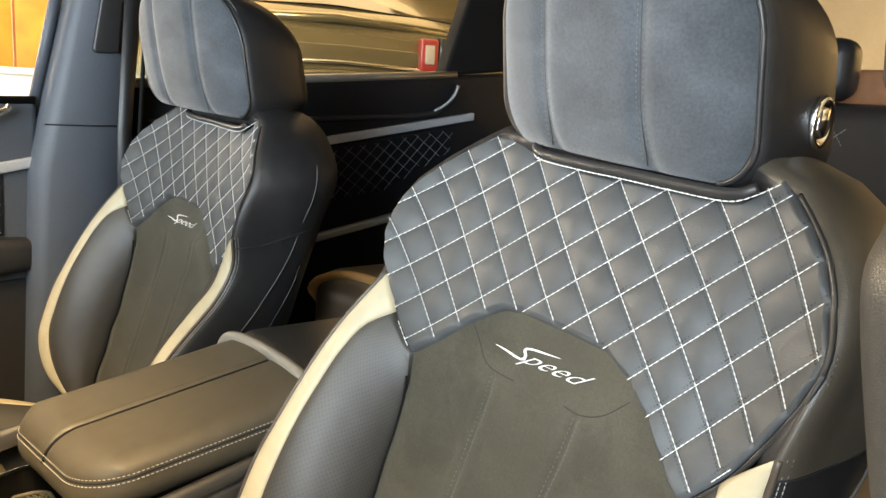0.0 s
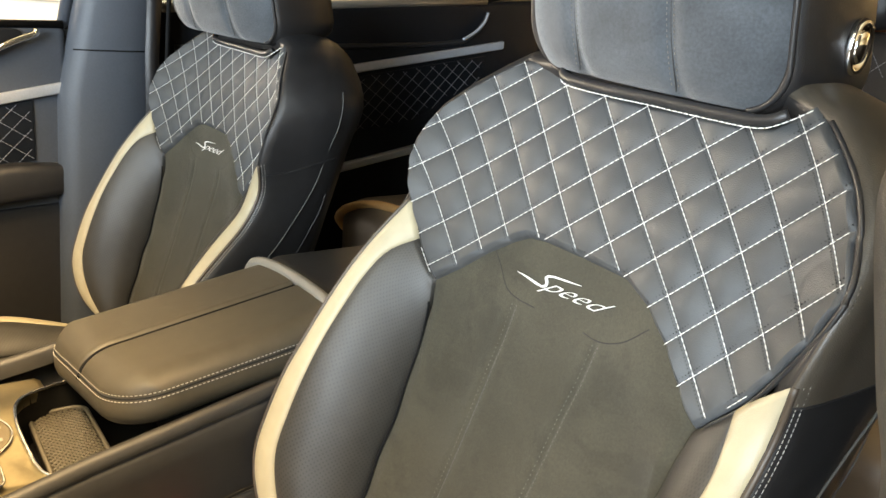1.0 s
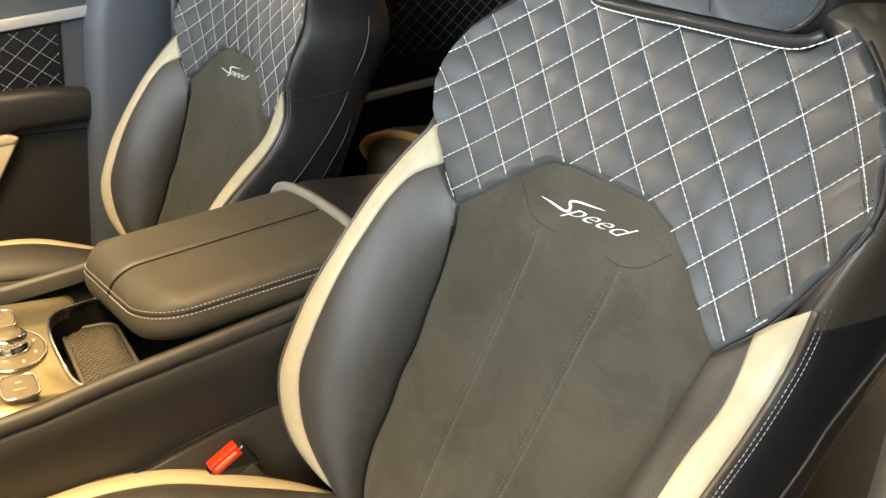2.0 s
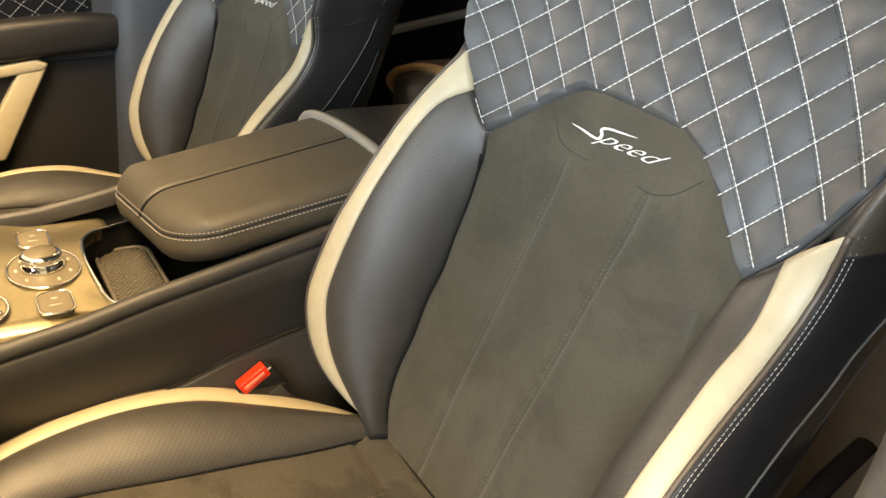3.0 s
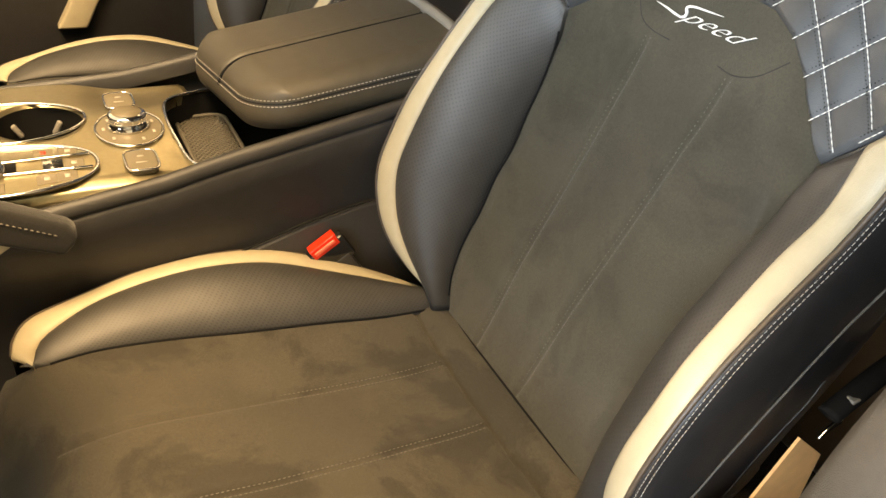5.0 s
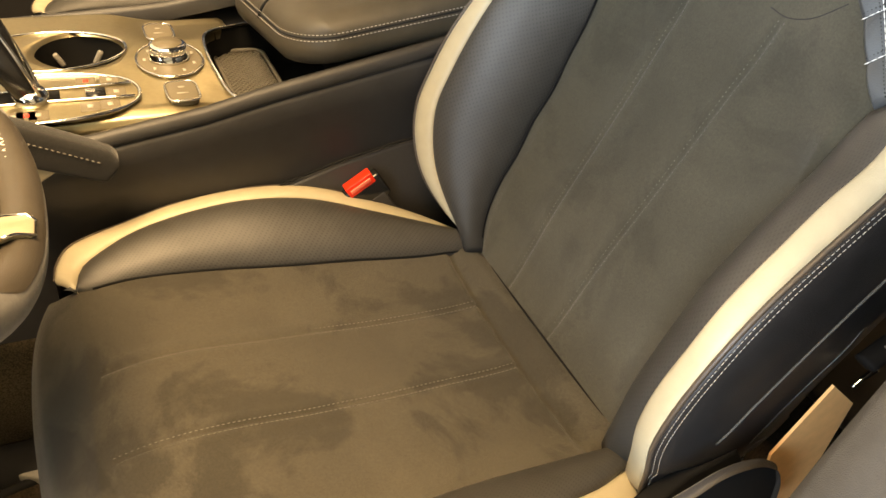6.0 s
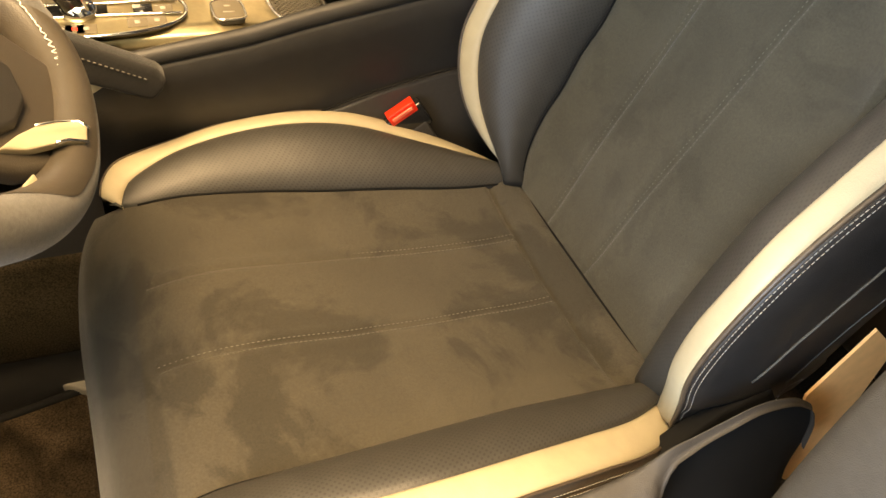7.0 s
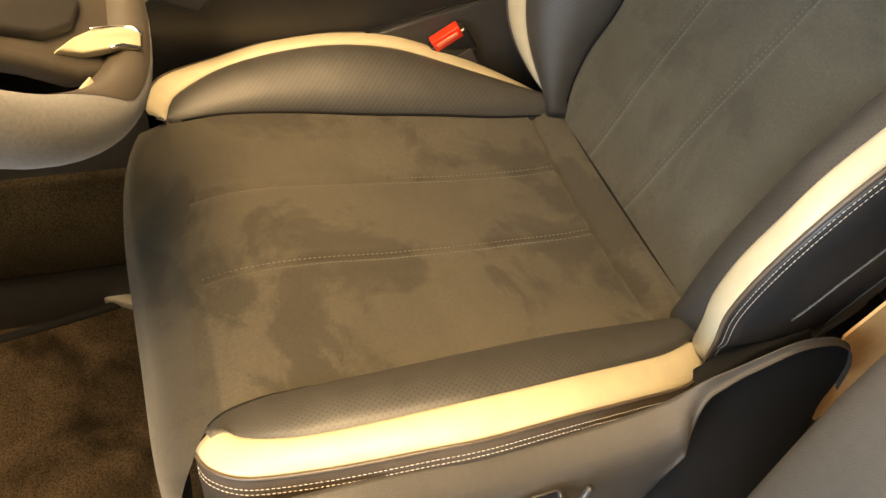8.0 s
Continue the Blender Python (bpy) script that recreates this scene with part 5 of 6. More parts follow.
for ang in (0, 180):
    bm = prism([(0.055, -0.024), (0.172, -0.023), (0.172, 0.023), (0.055, 0.024)], -0.004, 0.016, 0.005, axis=1)
    bm.transform(Matrix.Rotation(-radians(ang), 4, "Y"))
    part("spoke", in_wheel(bm), BROWN, wheel)


def polar(pairs):
    return [(r * math.cos(radians(a)), r * math.sin(radians(a))) for r, a in pairs]


low_spoke = part("spoke", in_wheel(prism(polar([(0.055, 225), (0.12, 236), (0.172, 250), (0.172, 272), (0.167, 285), (0.158, 295), (0.1533, 302), (0.1402, 312), (0.1363, 322), (0.130, 335), (0.10, 345), (0.05, 345)]), -0.006, 0.008, 0.005, axis=1)), BROWN, wheel, "split lower spoke")
part("spoke_face", in_wheel(prism(polar([(0.05, 240), (0.118, 262), (0.128, 276), (0.130, 290), (0.128, 304), (0.122, 322), (0.10, 338), (0.05, 338)]), 0.004, 0.0135, 0.004, axis=1)), PLASTIC, low_spoke, "dark grey hub face")
inlay = [(0.1365, 304.3), (0.1340, 293.6), (0.1375, 285.0), (0.147, 279.0), (0.157, 277.0), (0.163, 279.0), (0.1655, 284.5), (0.1555, 287.0), (0.1515, 290.0), (0.1440, 297.0)]
bm = prism(polar(inlay), 0.004, 0.0122, 0.002, axis=1)
for v in bm.verts:
    v.co.y += 0.0115 * min(max((math.hypot(v.co.x, v.co.z) - 0.143) / 0.018, 0), 1)
part("spoke_inlay", in_wheel(bm), CREAM, low_spoke, "cream spoke inlay")
for run in (inlay[2:6], inlay[6:9]):
    bm = tube([(r * math.cos(radians(a)), 0.0120 + 0.0115 * min(max((r - 0.143) / 0.018, 0), 1), r * math.sin(radians(a))) for r, a in run], 0.0011, 6)
    part("spoke_edge", in_wheel(bm), CHROME, low_spoke)
# added black plate gives the spoke opening its shade
part("rear_cover", in_wheel(prism(polar([(0.05, 270), (0.158, 280), (0.164, 300), (0.164, 330), (0.155, 345), (0.05, 350)]), -0.045, -0.030, 0.003, axis=1)), VOID, low_spoke, "black plate added to darken the spoke opening")
part("rim_seam", in_wheel(prism(polar([(0.1570, 302.9), (0.1615, 303.5), (0.1690, 309.7), (0.1700, 313.0), (0.1610, 308.3)]), 0.008, 0.0125, 0.001, axis=1)), CREAM, low_spoke, "pale stitched joint")
part("column", tube([TURN_W @ Vector((0, 0.0, 0)), TURN_W @ Vector((0, -0.30, -0.03))], 0.045, 20), PLASTIC, wheel)

# ---- passenger-side doors, pillar and belt ----
DOOR_X = -0.775
DOOR_BLACK = material("black_door_leather", (0.0065, 0.0080, 0.0105), 0.55, spec=0.18, vary=0.12, scale=60, bump=0.25, bump_scale=1100, stain=0.1)
COOL_SILVER = material("cool_satin_silver", (0.50, 0.53, 0.58), 0.38, 0.4, vary=0.06, scale=300)


def quilt_on_door(parent, poly, x, slope=0.85, pitch=0.034, lean=0.18):
    """A recessed panel with crossed stitching, on a door."""
    part("quilted_insert", prism(poly, x - 0.002, x + 0.003, 0.001, axis=0), DOOR_BLACK, parent, "black diamond-stitched leather insert")
    ys, zs = [p[0] for p in poly], [p[1] for p in poly]
    rows = []
    for sgn in (-1, 1):
        for k in range(-40, 60):
            run = []
            for y in np.linspace(min(ys), max(ys), 120):
                z = min(zs) + k * pitch + (sgn * slope + lean) * (y - min(ys))
                if inside(poly, y, z):
                    run.append((x + 0.0036, y, z))
            if len(run) > 4:
                rows.append(np.array(run))
    part("insert_stitching", stitches(rows, (1, 0, 0), 0.006, 0.001, 0.0007), THREAD_DIM, parent)["kind"] = "stuff"


def inside(poly, y, z):
    hit = False
    for (y0, z0), (y1, z1) in zip(poly, poly[1:] + poly[:1]):
        if (z0 > z) != (z1 > z) and y < (y1 - y0) * (z - z0) / (z1 - z0) + y0:
            hit = not hit
    return hit


THREAD_DIM = material("grey_white_thread", (0.17, 0.18, 0.20), 0.7, vary=0.15, scale=900)


def front_door():
    d = thing("front_passenger_door", (-0.80, -0.55, 0.05), "closed passenger door with quilted insert and silver trim", "car door")
    part("door_panel", prism([(-1.15, 0.0), (-0.158, 0.0), (-0.150, 0.845), (-1.15, 0.80)], -0.86, -0.775, 0.012, axis=0), PILLAR, d, "blue-grey door card")
    part("silver_strip", prism([(-1.10, 0.535), (-0.160, 0.727), (-0.160, 0.747), (-1.10, 0.555)], -0.776, -0.764, 0.003, axis=0), SILVER, d, "brushed silver strip")
    quilt_on_door(d, [(-0.75, 0.52), (-0.215, 0.602), (-0.213, 0.714), (-0.75, 0.600)], -0.774)
    part("arm_ledge", prism([(-1.0, 0.44), (-0.165, 0.54), (-0.165, 0.595), (-0.25, 0.600), (-1.0, 0.520)], -0.790, -0.735, 0.015, axis=0), LEATHER, d, "black leather door armrest")
    part("lower_card", prism([(-1.1, 0.02), (-0.165, 0.02), (-0.165, 0.52), (-1.1, 0.45)], -0.785, -0.769, 0.006, axis=0), LEATHER, d)
    part("pull_bar", prism([(-0.75, 0.455), (-0.320, 0.520), (-0.300, 0.512), (-0.310, 0.500), (-0.350, 0.494), (-0.75, 0.435)], -0.775, -0.742, 0.005, axis=0), CREAM, d, "cream leather pull bar")
    part("pull_bar", prism([(-0.350, 0.500), (-0.300, 0.512), (-0.392, 0.335), (-0.445, 0.335)], -0.775, -0.744, 0.005, axis=0), CREAM, d, "cream leather slanted bar")
    arc = spline([(-0.760, -0.36, 0.765), (-0.758, -0.29, 0.792), (-0.757, -0.235, 0.818), (-0.757, -0.205, 0.830), (-0.760, -0.20, 0.838)], 30)
    part("door_handle", tube(arc, 0.006, 8), CHROME, d, "chrome door handle surround")
    part("handle_cup", prism(ellipse(-0.275, 0.815, 0.055, 0.018, 30, 0.3), -0.776, -0.766, 0.003, axis=0), VOID, d)
    part("belt_seal", tube([(-0.785, -1.1, 0.815), (-0.785, -0.152, 0.848)], 0.008, 8), VOID, d)
    bm = prism([(-1.0, 0.83), (-0.135, 0.85), (-0.095, 1.12), (-0.70, 1.12)], -0.800, -0.797, axis=0)
    g = part("window_pane", bm, GLASS, d, "clear side window", smooth=False)
    g.visible_shadow = False
    part("window_frame", tube([(-0.795, -0.152, 0.84), (-0.788, -0.092, 1.12)], 0.011, 8), PILLAR, d, "blue-grey window frame")
    # black strip added so the gap between door and pillar stays dark
    part("door_seal", prism([(-0.165, 0.0), (-0.10, 0.0), (-0.10, 0.845), (-0.165, 0.845)], -0.84, -0.785, 0.004, axis=0), VOID, d, "black strip added to keep the door gap dark")
    return d


def rear_door():
    d = thing("rear_passenger_door", (-0.80, 0.45, 0.05), "closed rear door with quilted insert and silver strip", "car door")
    part("door_panel", prism([(0.02, 0.0), (1.05, 0.0), (1.05, 0.973), (0.02, 0.883)], -0.87, -0.785, 0.012, axis=0), DOOR_BLACK, d, "black door card")
    part("silver_strip", prism([(0.10, 0.716), (0.895, 0.842), (0.895, 0.862), (0.10, 0.736)], -0.787, -0.772, 0.003, axis=0), COOL_SILVER, d, "brushed silver strip")
    quilt_on_door(d, [(0.20, 0.60), (0.62, 0.66), (0.83, 0.76), (0.84, 0.822), (0.20, 0.722)], -0.784)
    part("upper_strip", tube(spline([(-0.783, 0.05, 0.815), (-0.783, 0.50, 0.835), (-0.783, 0.74, 0.852), (-0.783, 0.80, 0.875), (-0.783, 0.83, 0.905), (-0.783, 0.842, 0.930)], 40), 0.006, 8), PIPING, d, "black moulded ledge")
    part("pull_accent", tube(spline([(-0.778, 0.765, 0.861), (-0.777, 0.80, 0.880), (-0.777, 0.826, 0.903), (-0.778, 0.838, 0.928)], 24), 0.0035, 8), COOL_SILVER, d, "thin curved silver accent")
    part("pocket_edge", prism([(0.25, 0.513), (0.66, 0.588), (0.66, 0.606), (0.25, 0.531)], -0.787, -0.765, 0.004, axis=0), COOL_SILVER, d, "dull silver pocket edge")
    bm = prism([(0.02, 0.89), (0.82, 0.955), (0.90, 1.20), (0.02, 1.20)], -0.812, -0.809, axis=0)
    g = part("window_pane", bm, GLASS, d, "clear side window", smooth=False)
    g.visible_shadow = False
    part("belt_moulding", tube([(-0.795, 0.03, 0.889), (-0.795, 0.84, 0.955)], 0.011, 8), SATIN_GREY, d, "pale window moulding")
    part("rear_frame", prism([(0.80, 0.95), (1.05, 0.98), (1.15, 1.25), (0.90, 1.25)], -0.84, -0.79, 0.01, axis=0), VOID, d)
    return d


GLASS = bpy.data.materials.new("clear_glass")
GLASS.use_nodes = True
gl = GLASS.node_tree.nodes["Principled BSDF"]
gl.inputs["Transmission Weight"].default_value, gl.inputs["Roughness"].default_value, gl.inputs["IOR"].default_value = 1.0, 0.0, 1.08
gl.inputs["Base Color"].default_value = (0.92, 0.93, 0.90, 1)
front_door()
rear_door()

pillar = thing("b_pillar_trim", (-0.78, -0.06, 0.05), "blue-grey trim of the passenger-side door pillar", "pillar trim")
rows = []
for z in np.linspace(0.05, 1.30, 40):
    lean, fore = 0.10 * (z - 0.80), -0.150 + 0.235 * (z - 0.80) if z > 0.72 else -0.1688 + 0.05 * (z - 0.72)
    rows.append([(-0.80, fore - 0.004, z), (-0.735, fore, z), (-0.724, fore * 0.7 + (-0.060 + lean) * 0.3, z), (-0.718, -0.060 + lean, z), (-0.722, -0.019 + lean, z), (-0.735, 0.004 + lean, z), (-0.80, 0.010 + lean, z)])
part("pillar_cover", sheet(spline_rows(np.array(rows), 60)), PILLAR, pillar)
part("cover_joint", tube([(-0.7345, -0.147, 0.808), (-0.7235, -0.120, 0.808), (-0.7165, -0.06, 0.8085), (-0.7215, -0.019, 0.809)], 0.0014, 6), VOID, pillar)
part("belt_slot", prism([(-0.068, 0.945), (-0.062, 0.940), (-0.022, 0.942), (0.000, 1.16), (-0.030, 1.16)], -0.724, -0.712, 0.004, axis=0), LEATHER, pillar, "belt height adjuster")
belt = thing("seat_belt", (-0.70, 0.005, 0.40), "dark grey seat-belt webbing hanging beside the pillar", "seat belt")
part("webbing", prism([(-0.040, 0.30), (-0.030, 0.80), (-0.006, 1.15), (0.022, 1.15), (-0.004, 0.80), (-0.016, 0.30)], -0.704, -0.702, axis=0), LEATHER, belt)
part("webbing", prism([(0.000, 0.30), (0.008, 0.80), (0.030, 1.15), (0.038, 1.15), (0.016, 0.80), (0.008, 0.30)], -0.708, -0.706, axis=0), VOID, belt)

# ---- driver-side pillar, belt guide and card ----
near = thing("driver_pillar_trim", (0.78, -0.1, 0.05), "grey-brown plastic trim of the driver's door pillar", "pillar trim")
edge = spline([(-0.275, 0.05), (-0.270, 0.30), (-0.268, 0.446), (-0.262, 0.55), (-0.242, 0.635), (-0.217, 0.695), (-0.220, 0.765), (-0.242, 0.810), (-0.266, 0.865), (-0.258, 0.885), (-0.266, 0.915), (-0.277, 0.95), (-0.285, 1.25)], 80)
rows = []
for y, z in edge:
    rows.append([(0.800, y - 0.002, z), (0.770, y - 0.001, z), (0.757, y + 0.002, z), (0.751, y + 0.008, z), (0.750, y + 0.02, z), (0.748, y + 0.06, z), (0.742, y + 0.15, z), (0.742, y + 0.30, z)])
part("pillar_cover", sheet(np.array(rows), flip=True), PILLAR_GREY, near)
card = thing("tan_card", (0.632, -0.03, 0.24), "tan card tucked beside the driver's seat", "card")
part("sheet", prism([(-0.033, 0.262), (-0.062, 0.385), (-0.030, 0.452), (0.008, 0.420), (0.010, 0.30), (-0.012, 0.245)], 0.631, 0.6335, axis=0), TAN, card, smooth=False)
guide = thing("belt_guide", (0.62, 0.01, 0.44), "grey belt anchor with a small chrome hook", "belt anchor")
bm = tube(spline([(0.636, -0.014, 0.473), (0.634, 0.010, 0.484), (0.628, 0.05, 0.492), (0.615, 0.12, 0.49)], 20), 0.009, 10, flat=0.55)
part("anchor_arm", bm, VOID, guide)
part("anchor_end", box(0.634, 0.6420, 0.000, 0.009, 0.4785, 0.4865, 0.0015), SATIN_GREY, guide, "beige label")
part("hook", tube(spline([(0.634, -0.008, 0.444), (0.633, 0.008, 0.456), (0.631, 0.018, 0.452), (0.632, 0.006, 0.449)], 20), 0.002, 6), CHROME, guide)

TAN_LEATHER = material("tan_leather", (0.46, 0.27, 0.10), 0.45, vary=0.08, scale=60, bump=0.2, bump_scale=1100)
RUST = material("rust_leather", (0.30, 0.13, 0.06), 0.5, vary=0.1, scale=60)
# ---- rear seat ----
rear = thing("rear_seat", (-0.2, 0.9, 0.0), "dark brown leather rear seat with tan edging", "rear seat")
part("bench", box(-0.565, 0.60, 0.30, 0.95, 0.10, 0.545, 0.055, 6), BROWN, rear, "brown-black rear bench")
part("bench_edge", tube(spline([(-0.556, 0.345, 0.455), (-0.555, 0.315, 0.490), (-0.535, 0.312, 0.518), (-0.495, 0.330, 0.535), (-0.45, 0.345, 0.541), (-0.38, 0.355, 0.543)], 40), 0.015, 10, flat=0.7), TAN_LEATHER, rear, "tan corner band")
bm = box(-0.70, 0.70, 0.0, 0.16, 0.0, 0.60, 0.05, 5)
bm.transform(Matrix.Translation((0, 0.92, 0.38)) @ Matrix.Rotation(radians(-18), 4, "X"))
part("rear_backrest", bm, LEATHER, rear)
for x in (-0.43, -0.03, 0.50):
    bm = box(x - 0.13, x + 0.13, 1.06, 1.15, 0.94, 1.06, 0.035, 5)
    part("rear_headrest", bm, LEATHER, rear)
stack = [np.array([(0.035, 1.012, 0.815), (0.085, 1.018, 0.845), (0.135, 1.030, 0.890)]), np.array([(0.062, 1.024, 0.878), (0.085, 1.018, 0.845), (0.100, 1.010, 0.815)]), np.array([(0.10, 1.03, 0.90), (0.135, 1.020, 0.855)])]
part("top_edge", box(-0.66, 0.66, 1.16, 1.24, 0.93, 1.005, 0.015), RUST, rear, "rust leather top edge")
part("rear_stitching", stitches(stack, (0, -1, 0.3), 0.006, 0.001, 0.0007), THREAD_DIM, rear)["kind"] = "stuff"

# ---- roof: unseen, added to keep lamp light off the cabin ----
roof = thing("roof_lining", (0, 0.6, 1.24), "unseen dark roof slabs added to keep lamp light off the cabin", "headliner")
for x0, x1, y0, y1 in ((-0.74, 0.76, -0.45, 0.55), (-0.74, 0.76, 0.55, 1.6)):
    part("lining", box(x0, x1, y0, y1, 1.27, 1.31, 0.01), HEADLINER, roof)
tagged(roof, kind="structure")

clip = thing("carpet_clip", (0.131, -0.63, -0.03), "small pale plastic clip on the footwell carpet", "clip")
bm = prism([(0.112, -0.655), (0.126, -0.662), (0.150, -0.622), (0.146, -0.606), (0.130, -0.622)], -0.022, -0.008, 0.003)
part("clip_body", bm, SATIN_GREY, clip)

# ---- unseen body behind the driver's door and tailgate, added to block stray light ----
BODY_INNER = material("black_body_trim", (0.018, 0.019, 0.022), 0.6, vary=0.1, scale=80, stain=0.1)
body = part("car_body_side", prism([(-0.10, -0.10), (1.95, -0.10), (1.95, 0.97), (0.02, 0.92), (-0.10, 0.90)], 0.80, 0.86, 0.02, axis=0), BODY_INNER)
tagged(body, "unseen rear body side added beyond the driver's door pillar to block light", "car body", kind="structure")
part("quarter_pillar", prism([(1.15, 0.96), (1.95, 0.97), (1.60, 1.30), (1.30, 1.30)], 0.80, 0.84, 0.01, axis=0), BODY_INNER, body)
gate = part("car_body_tail", box(-0.87, 0.86, 1.95, 2.02, -0.10, 0.98, 0.02), BODY_INNER)
tagged(gate, "unseen tailgate added to keep light out of the rear", "tailgate", kind="structure")
part("rear_quarter", prism([(1.06, -0.10), (1.95, -0.10), (1.95, 0.97), (1.06, 0.97)], -0.87, -0.80, 0.01, axis=0), BODY_INNER, gate)
part("roof_rear", box(-0.80, 0.80, 1.60, 1.80, 1.27, 1.31, 0.01), BODY_INNER, gate)

# unseen wing added to keep low light from the front off the seat
wing = part("car_body_front", prism([(-2.4, -0.10), (-1.02, -0.10), (-1.02, 0.80), (-1.20, 0.80), (-2.4, 0.70)], 0.80, 0.88, 0.02, axis=0), BODY_INNER)
tagged(wing, "unseen front wing added ahead of the open driver's door to block low light", "car body", kind="structure")

# ---- the showroom round the car ----
SHOW_FLOOR = material("pale_showroom_tile", (0.50, 0.46, 0.40), 0.25, vary=0.05, scale=8, stain=0.06, stain_scale=1.5)
WALL = material("cream_wall_paint", (0.66, 0.58, 0.40), 0.7, vary=0.03, scale=20, stain=0.04, stain_scale=2)
TIMBER = material("orange_timber_panel", (0.70, 0.26, 0.04), 0.45, vary=0.2, scale=6, stain=0.15, stain_scale=2)
WHITE = material("white_daylight", (0.82, 0.82, 0.80), 0.4, vary=0.03)
BRONZE = material("dark_bronze_car_paint", (0.105, 0.090, 0.052), 0.22, 0.6, vary=0.05, coat=0.4)
DARK_GLASS = material("tinted_car_glass", (0.02, 0.02, 0.018), 0.06, vary=0.02)
TAIL = material("red_tail_lens", (0.16, 0.022, 0.022), 0.2, vary=0.05)
TYRE = material("tyre_rubber", (0.02, 0.02, 0.02), 0.8, vary=0.1)
GZ = -0.55
g = part("ground", box(-60, 60, -60, 60, GZ - 0.2, GZ), SHOW_FLOOR)
tagged(g, "pale polished showroom floor round the car", "floor", kind="structure")
w = part("wall_side", box(-7.2, -7.0, -3.0, 14.0, GZ, 3.4), WALL)
tagged(w, "cream painted showroom wall", "wall", kind="structure")
w = part("wall_rear", box(-7.2, 7.2, 8.0, 8.2, GZ, 3.4), WALL)
tagged(w, "cream painted showroom wall behind the car", "wall", kind="structure")
w = part("wall_right", box(7.0, 7.2, -6.0, 8.0, GZ, 3.4), WALL)
tagged(w, "cream painted showroom wall", "wall", kind="structure")
c = part("ceiling", box(-7.2, 7.2, -6.0, 8.2, 3.4, 3.6), WALL)
tagged(c, "pale showroom ceiling", "ceiling", kind="structure")

booth = thing("timber_booth", (-5.5, 1.0, GZ), "orange timber panelled booth against the showroom wall", "booth")
for k in range(4):
    part("panel", box(-5.6, -5.5, 0.10 + 0.55 * k, 0.63 + 0.55 * k, GZ, 2.6, 0.006), TIMBER, booth)
part("return_panel", box(-6.9, -5.6, 2.2, 2.28, GZ, 2.6, 0.006), TIMBER, booth)
# white slabs stand in for the bright daylight seen through the passenger's window
desk = thing("reception_desk", (-4.6, 0.8, GZ), "white slabs standing in for bright daylight outside", "desk")
part("front", box(-4.75, -4.6, -1.2, 1.6, GZ, 0.86, 0.01), WHITE, desk)
part("top", box(-5.2, -4.55, -1.25, 1.65, 0.86, 0.90, 0.008), WHITE, desk)
chair = thing("desk_chair", (-5.1, 1.15, GZ), "black desk chair behind the white slabs", "chair")
part("seat", box(-5.35, -4.85, 0.95, 1.45, -0.12, -0.04, 0.03), VOID, chair)
part("backrest", box(-5.36, -5.28, 0.97, 1.43, 0.0, 1.12, 0.03), VOID, chair)
part("stem", tube([(-5.1, 1.2, GZ), (-5.1, 1.2, -0.1)], 0.03, 12), VOID, chair)

# a dark bronze car parked alongside, its tail towards the passenger doors
parked = thing("parked_car", (-4.0, 1.6, GZ), "dark bronze car parked alongside, with a red tail lamp", "car")
CAR_AT = Matrix.Translation((-1.86, 1.12, 0)) @ Matrix.Rotation(radians(180 - 14), 4, "Z")


def car_part(name, bm, mat, parent, label="", smooth=True):
    bm.transform(CAR_AT)
    return part(name, bm, mat, parent, label, smooth)


rows = []
for t in np.r_[0, 0.5 - 0.5 * np.cos(np.linspace(0.15, np.pi, 60))]:
    x = 4.4 * t
    e = min(x, 4.4 - x) / 0.30
    nose = math.sqrt(max(0.0, 1 - (1 - min(e, 1)) ** 2))
    wide = 0.70 + 0.25 * nose
    cabin = float(np.interp(x, (0, 0.12, 0.75, 2.3, 3.1, 4.4), (0.02, 0.10, 0.40, 0.42, 0.06, 0.0)))
    deck = 0.97 + 0.06 * nose - (0.10 * max(x - 3.0, 0))
    prof = [(wide * 0.80, -0.28), (wide * 0.97, -0.10), (wide, 0.22), (wide * 0.985, 0.50), (wide * 0.97, 0.52), (wide * 1.0, 0.60), (wide * 0.985, deck - 0.12), (wide * 0.95, deck - 0.02), (wide * 0.90, deck), (wide * 0.84, deck + 0.05 + cabin * 0.5), (wide * 0.72, deck + 0.05 + cabin), (wide * 0.4, deck + 0.07 + cabin), (0, deck + 0.075 + cabin)]
    full = prof + [(-y, z) for y, z in prof[-2::-1]]
    rows.append([(x, y, z) for y, z in full])
bm = sheet(np.array(rows))
car_part("body", bm, BRONZE, parked, "glossy dark bronze body")
tail_w = [(y, z) for y, z in zip([p[1] for p in rows[0]], [p[2] for p in rows[0]])]
car_part("tail_gate", prism(tail_w, -0.012, 0.01, 0.006, axis=0), BRONZE, parked, "glossy bronze tail gate")
car_part("gate_crease", tube([(-0.016, -0.62, 0.93), (-0.020, 0.0, 0.96), (-0.016, 0.62, 0.93)], 0.014, 8), BRONZE, parked)
car_part("bumper_strip", tube([(-0.014, -0.60, 0.985), (-0.020, 0.0, 1.0), (-0.014, 0.60, 0.985)], 0.008, 8), CHROME, parked, "chrome strip")
glass = []
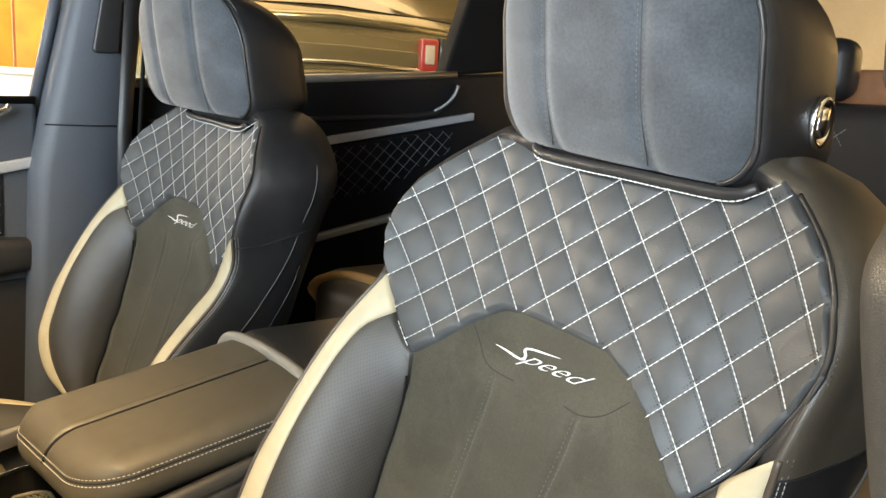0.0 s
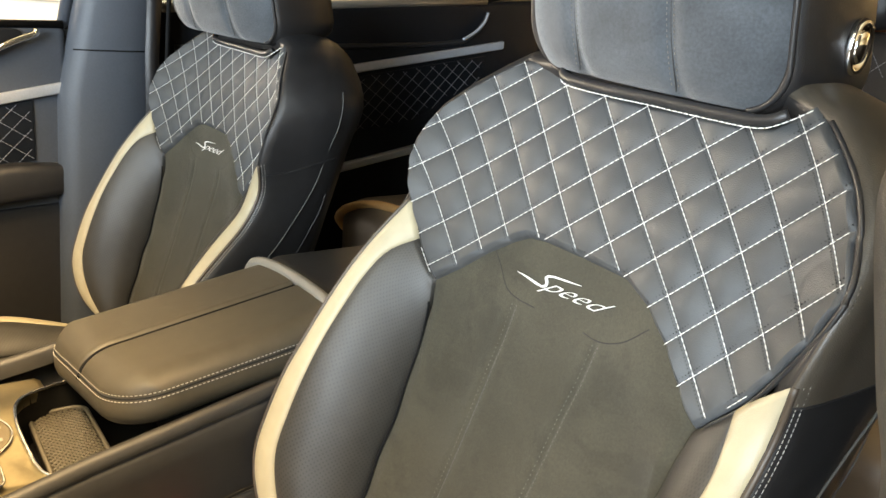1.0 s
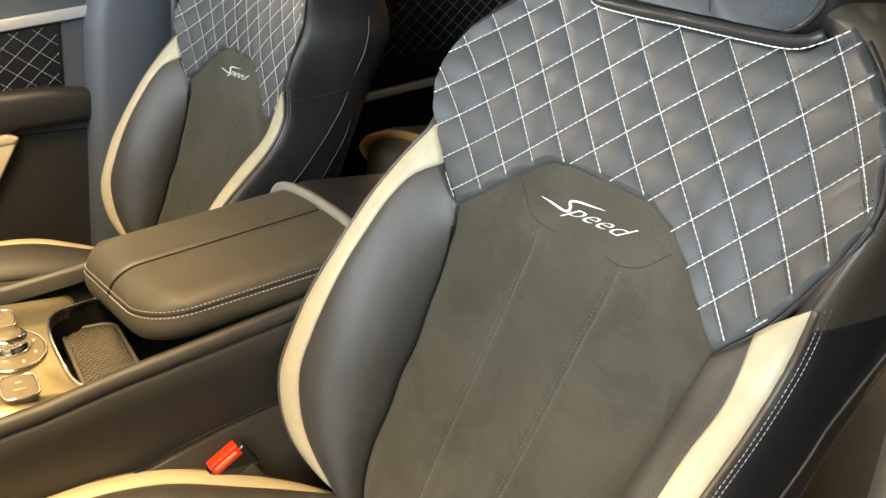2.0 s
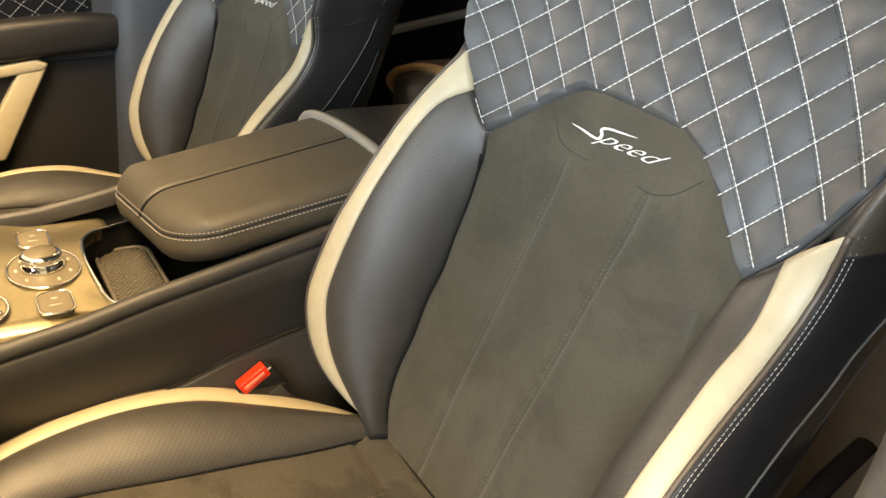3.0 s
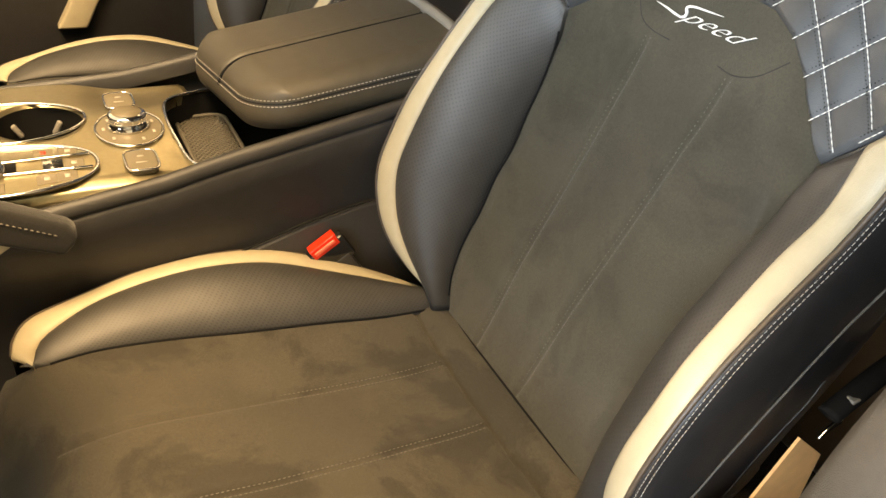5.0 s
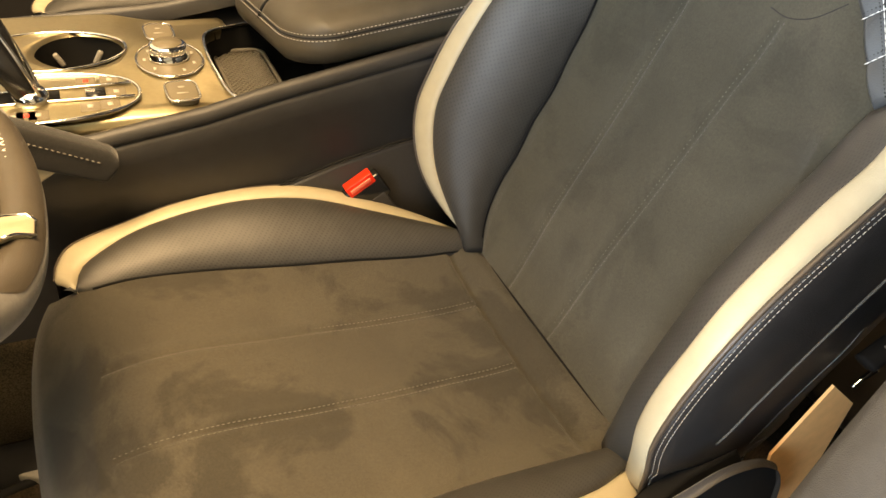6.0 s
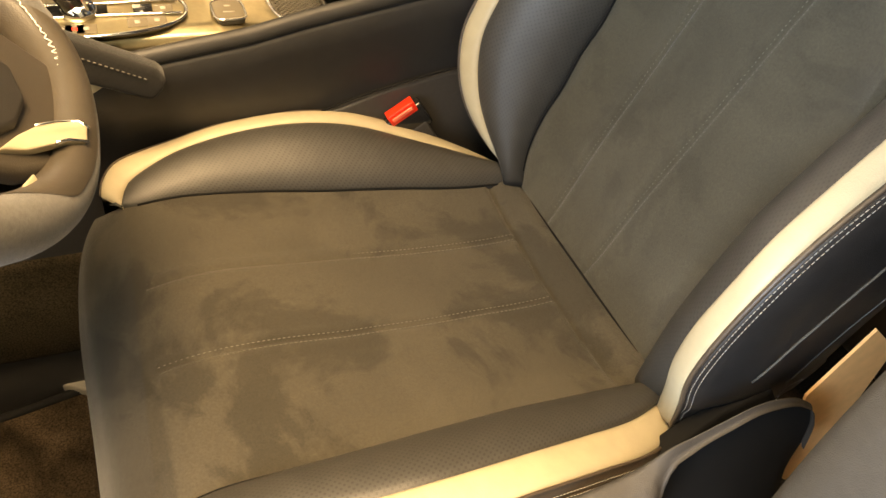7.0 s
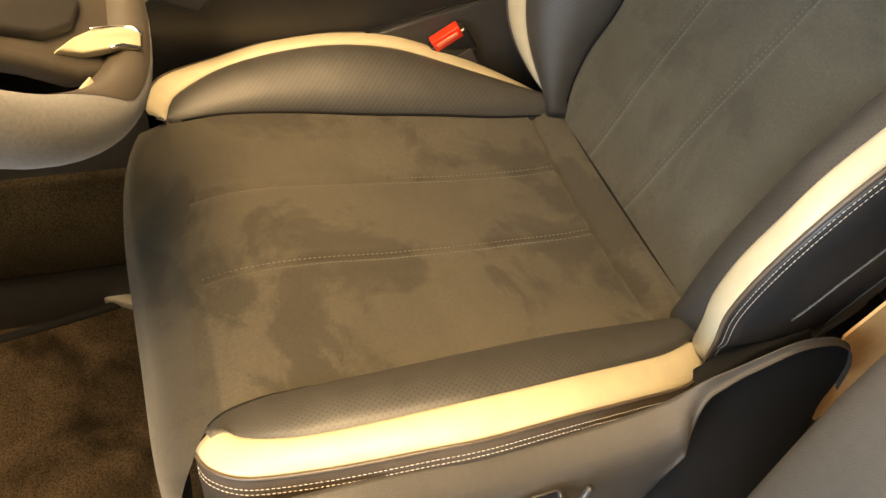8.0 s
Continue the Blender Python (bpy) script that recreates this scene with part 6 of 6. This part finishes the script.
for x in np.linspace(0.16, 0.74, 12):
    deck, cabin = 1.03, float(np.interp(x, (0, 0.12, 0.75), (0.02, 0.10, 0.40)))
    glass.append([(x - 0.012, y, deck + 0.070 + cabin - 0.05 * abs(y) + 0.006) for y in np.linspace(-0.60, 0.60, 16)])
car_part("rear_window", sheet(np.array(glass)), DARK_GLASS, parked, "dark tinted rear window")
for y in (-0.66, 0.66):
    car_part("window_trim", tube([(0.14, y, 1.145), (0.75, y * 0.95, 1.44)], 0.012, 8), CHROME, parked)
car_part("spoiler_lip", tube([(0.10, -0.66, 1.135), (0.06, 0.0, 1.165), (0.10, 0.66, 1.135)], 0.020, 10), BRONZE, parked, "bronze spoiler lip")
for sgn in (-1, 1):
    lamp = car_part("tail_lamp", box(-0.030, 0.02, sgn * 0.36 - 0.040, sgn * 0.36 + 0.040, 0.985, 1.115, 0.012), TAIL, parked, "red tail lamp")
    car_part("lamp_surround", prism([(sgn * 0.405, 0.96), (sgn * 0.60, 0.97), (sgn * 0.61, 1.10), (sgn * 0.405, 1.125)], -0.026, 0.015, 0.008, axis=0), DARK_GLASS, parked, "gloss black panel beside the lamp")
    car_part("reflector", box(-0.034, -0.020, sgn * 0.53 - 0.035, sgn * 0.53 + 0.035, 1.065, 1.085, 0.004), CHROME, parked, "thin chrome strip")
    car_part("lamp_insert", box(-0.036, -0.026, sgn * 0.36 - 0.020, sgn * 0.36 + 0.020, 1.015, 1.09, 0.004), SATIN_GREY, lamp, "pale grey lens")
for x in (0.85, 3.55):
    for y in (-0.86, 0.86):
        bm = lathe([(0.001, -0.10), (0.30, -0.10), (0.34, -0.06), (0.34, 0.06), (0.30, 0.10), (0.001, 0.10)], (0, 0, 0), 32)
        bm.transform(Matrix.Translation((x, y, GZ + 0.34)) @ Matrix.Rotation(radians(90), 4, "X"))
        wh = car_part("wheel", bm, TYRE, parked)
        bm = lathe([(0.001, -0.105), (0.22, -0.105), (0.22, 0.105), (0.001, 0.105)], (0, 0, 0), 28)
        bm.transform(Matrix.Translation((x, y, GZ + 0.34)) @ Matrix.Rotation(radians(90), 4, "X"))
        car_part("rim", bm, SILVER, wh)
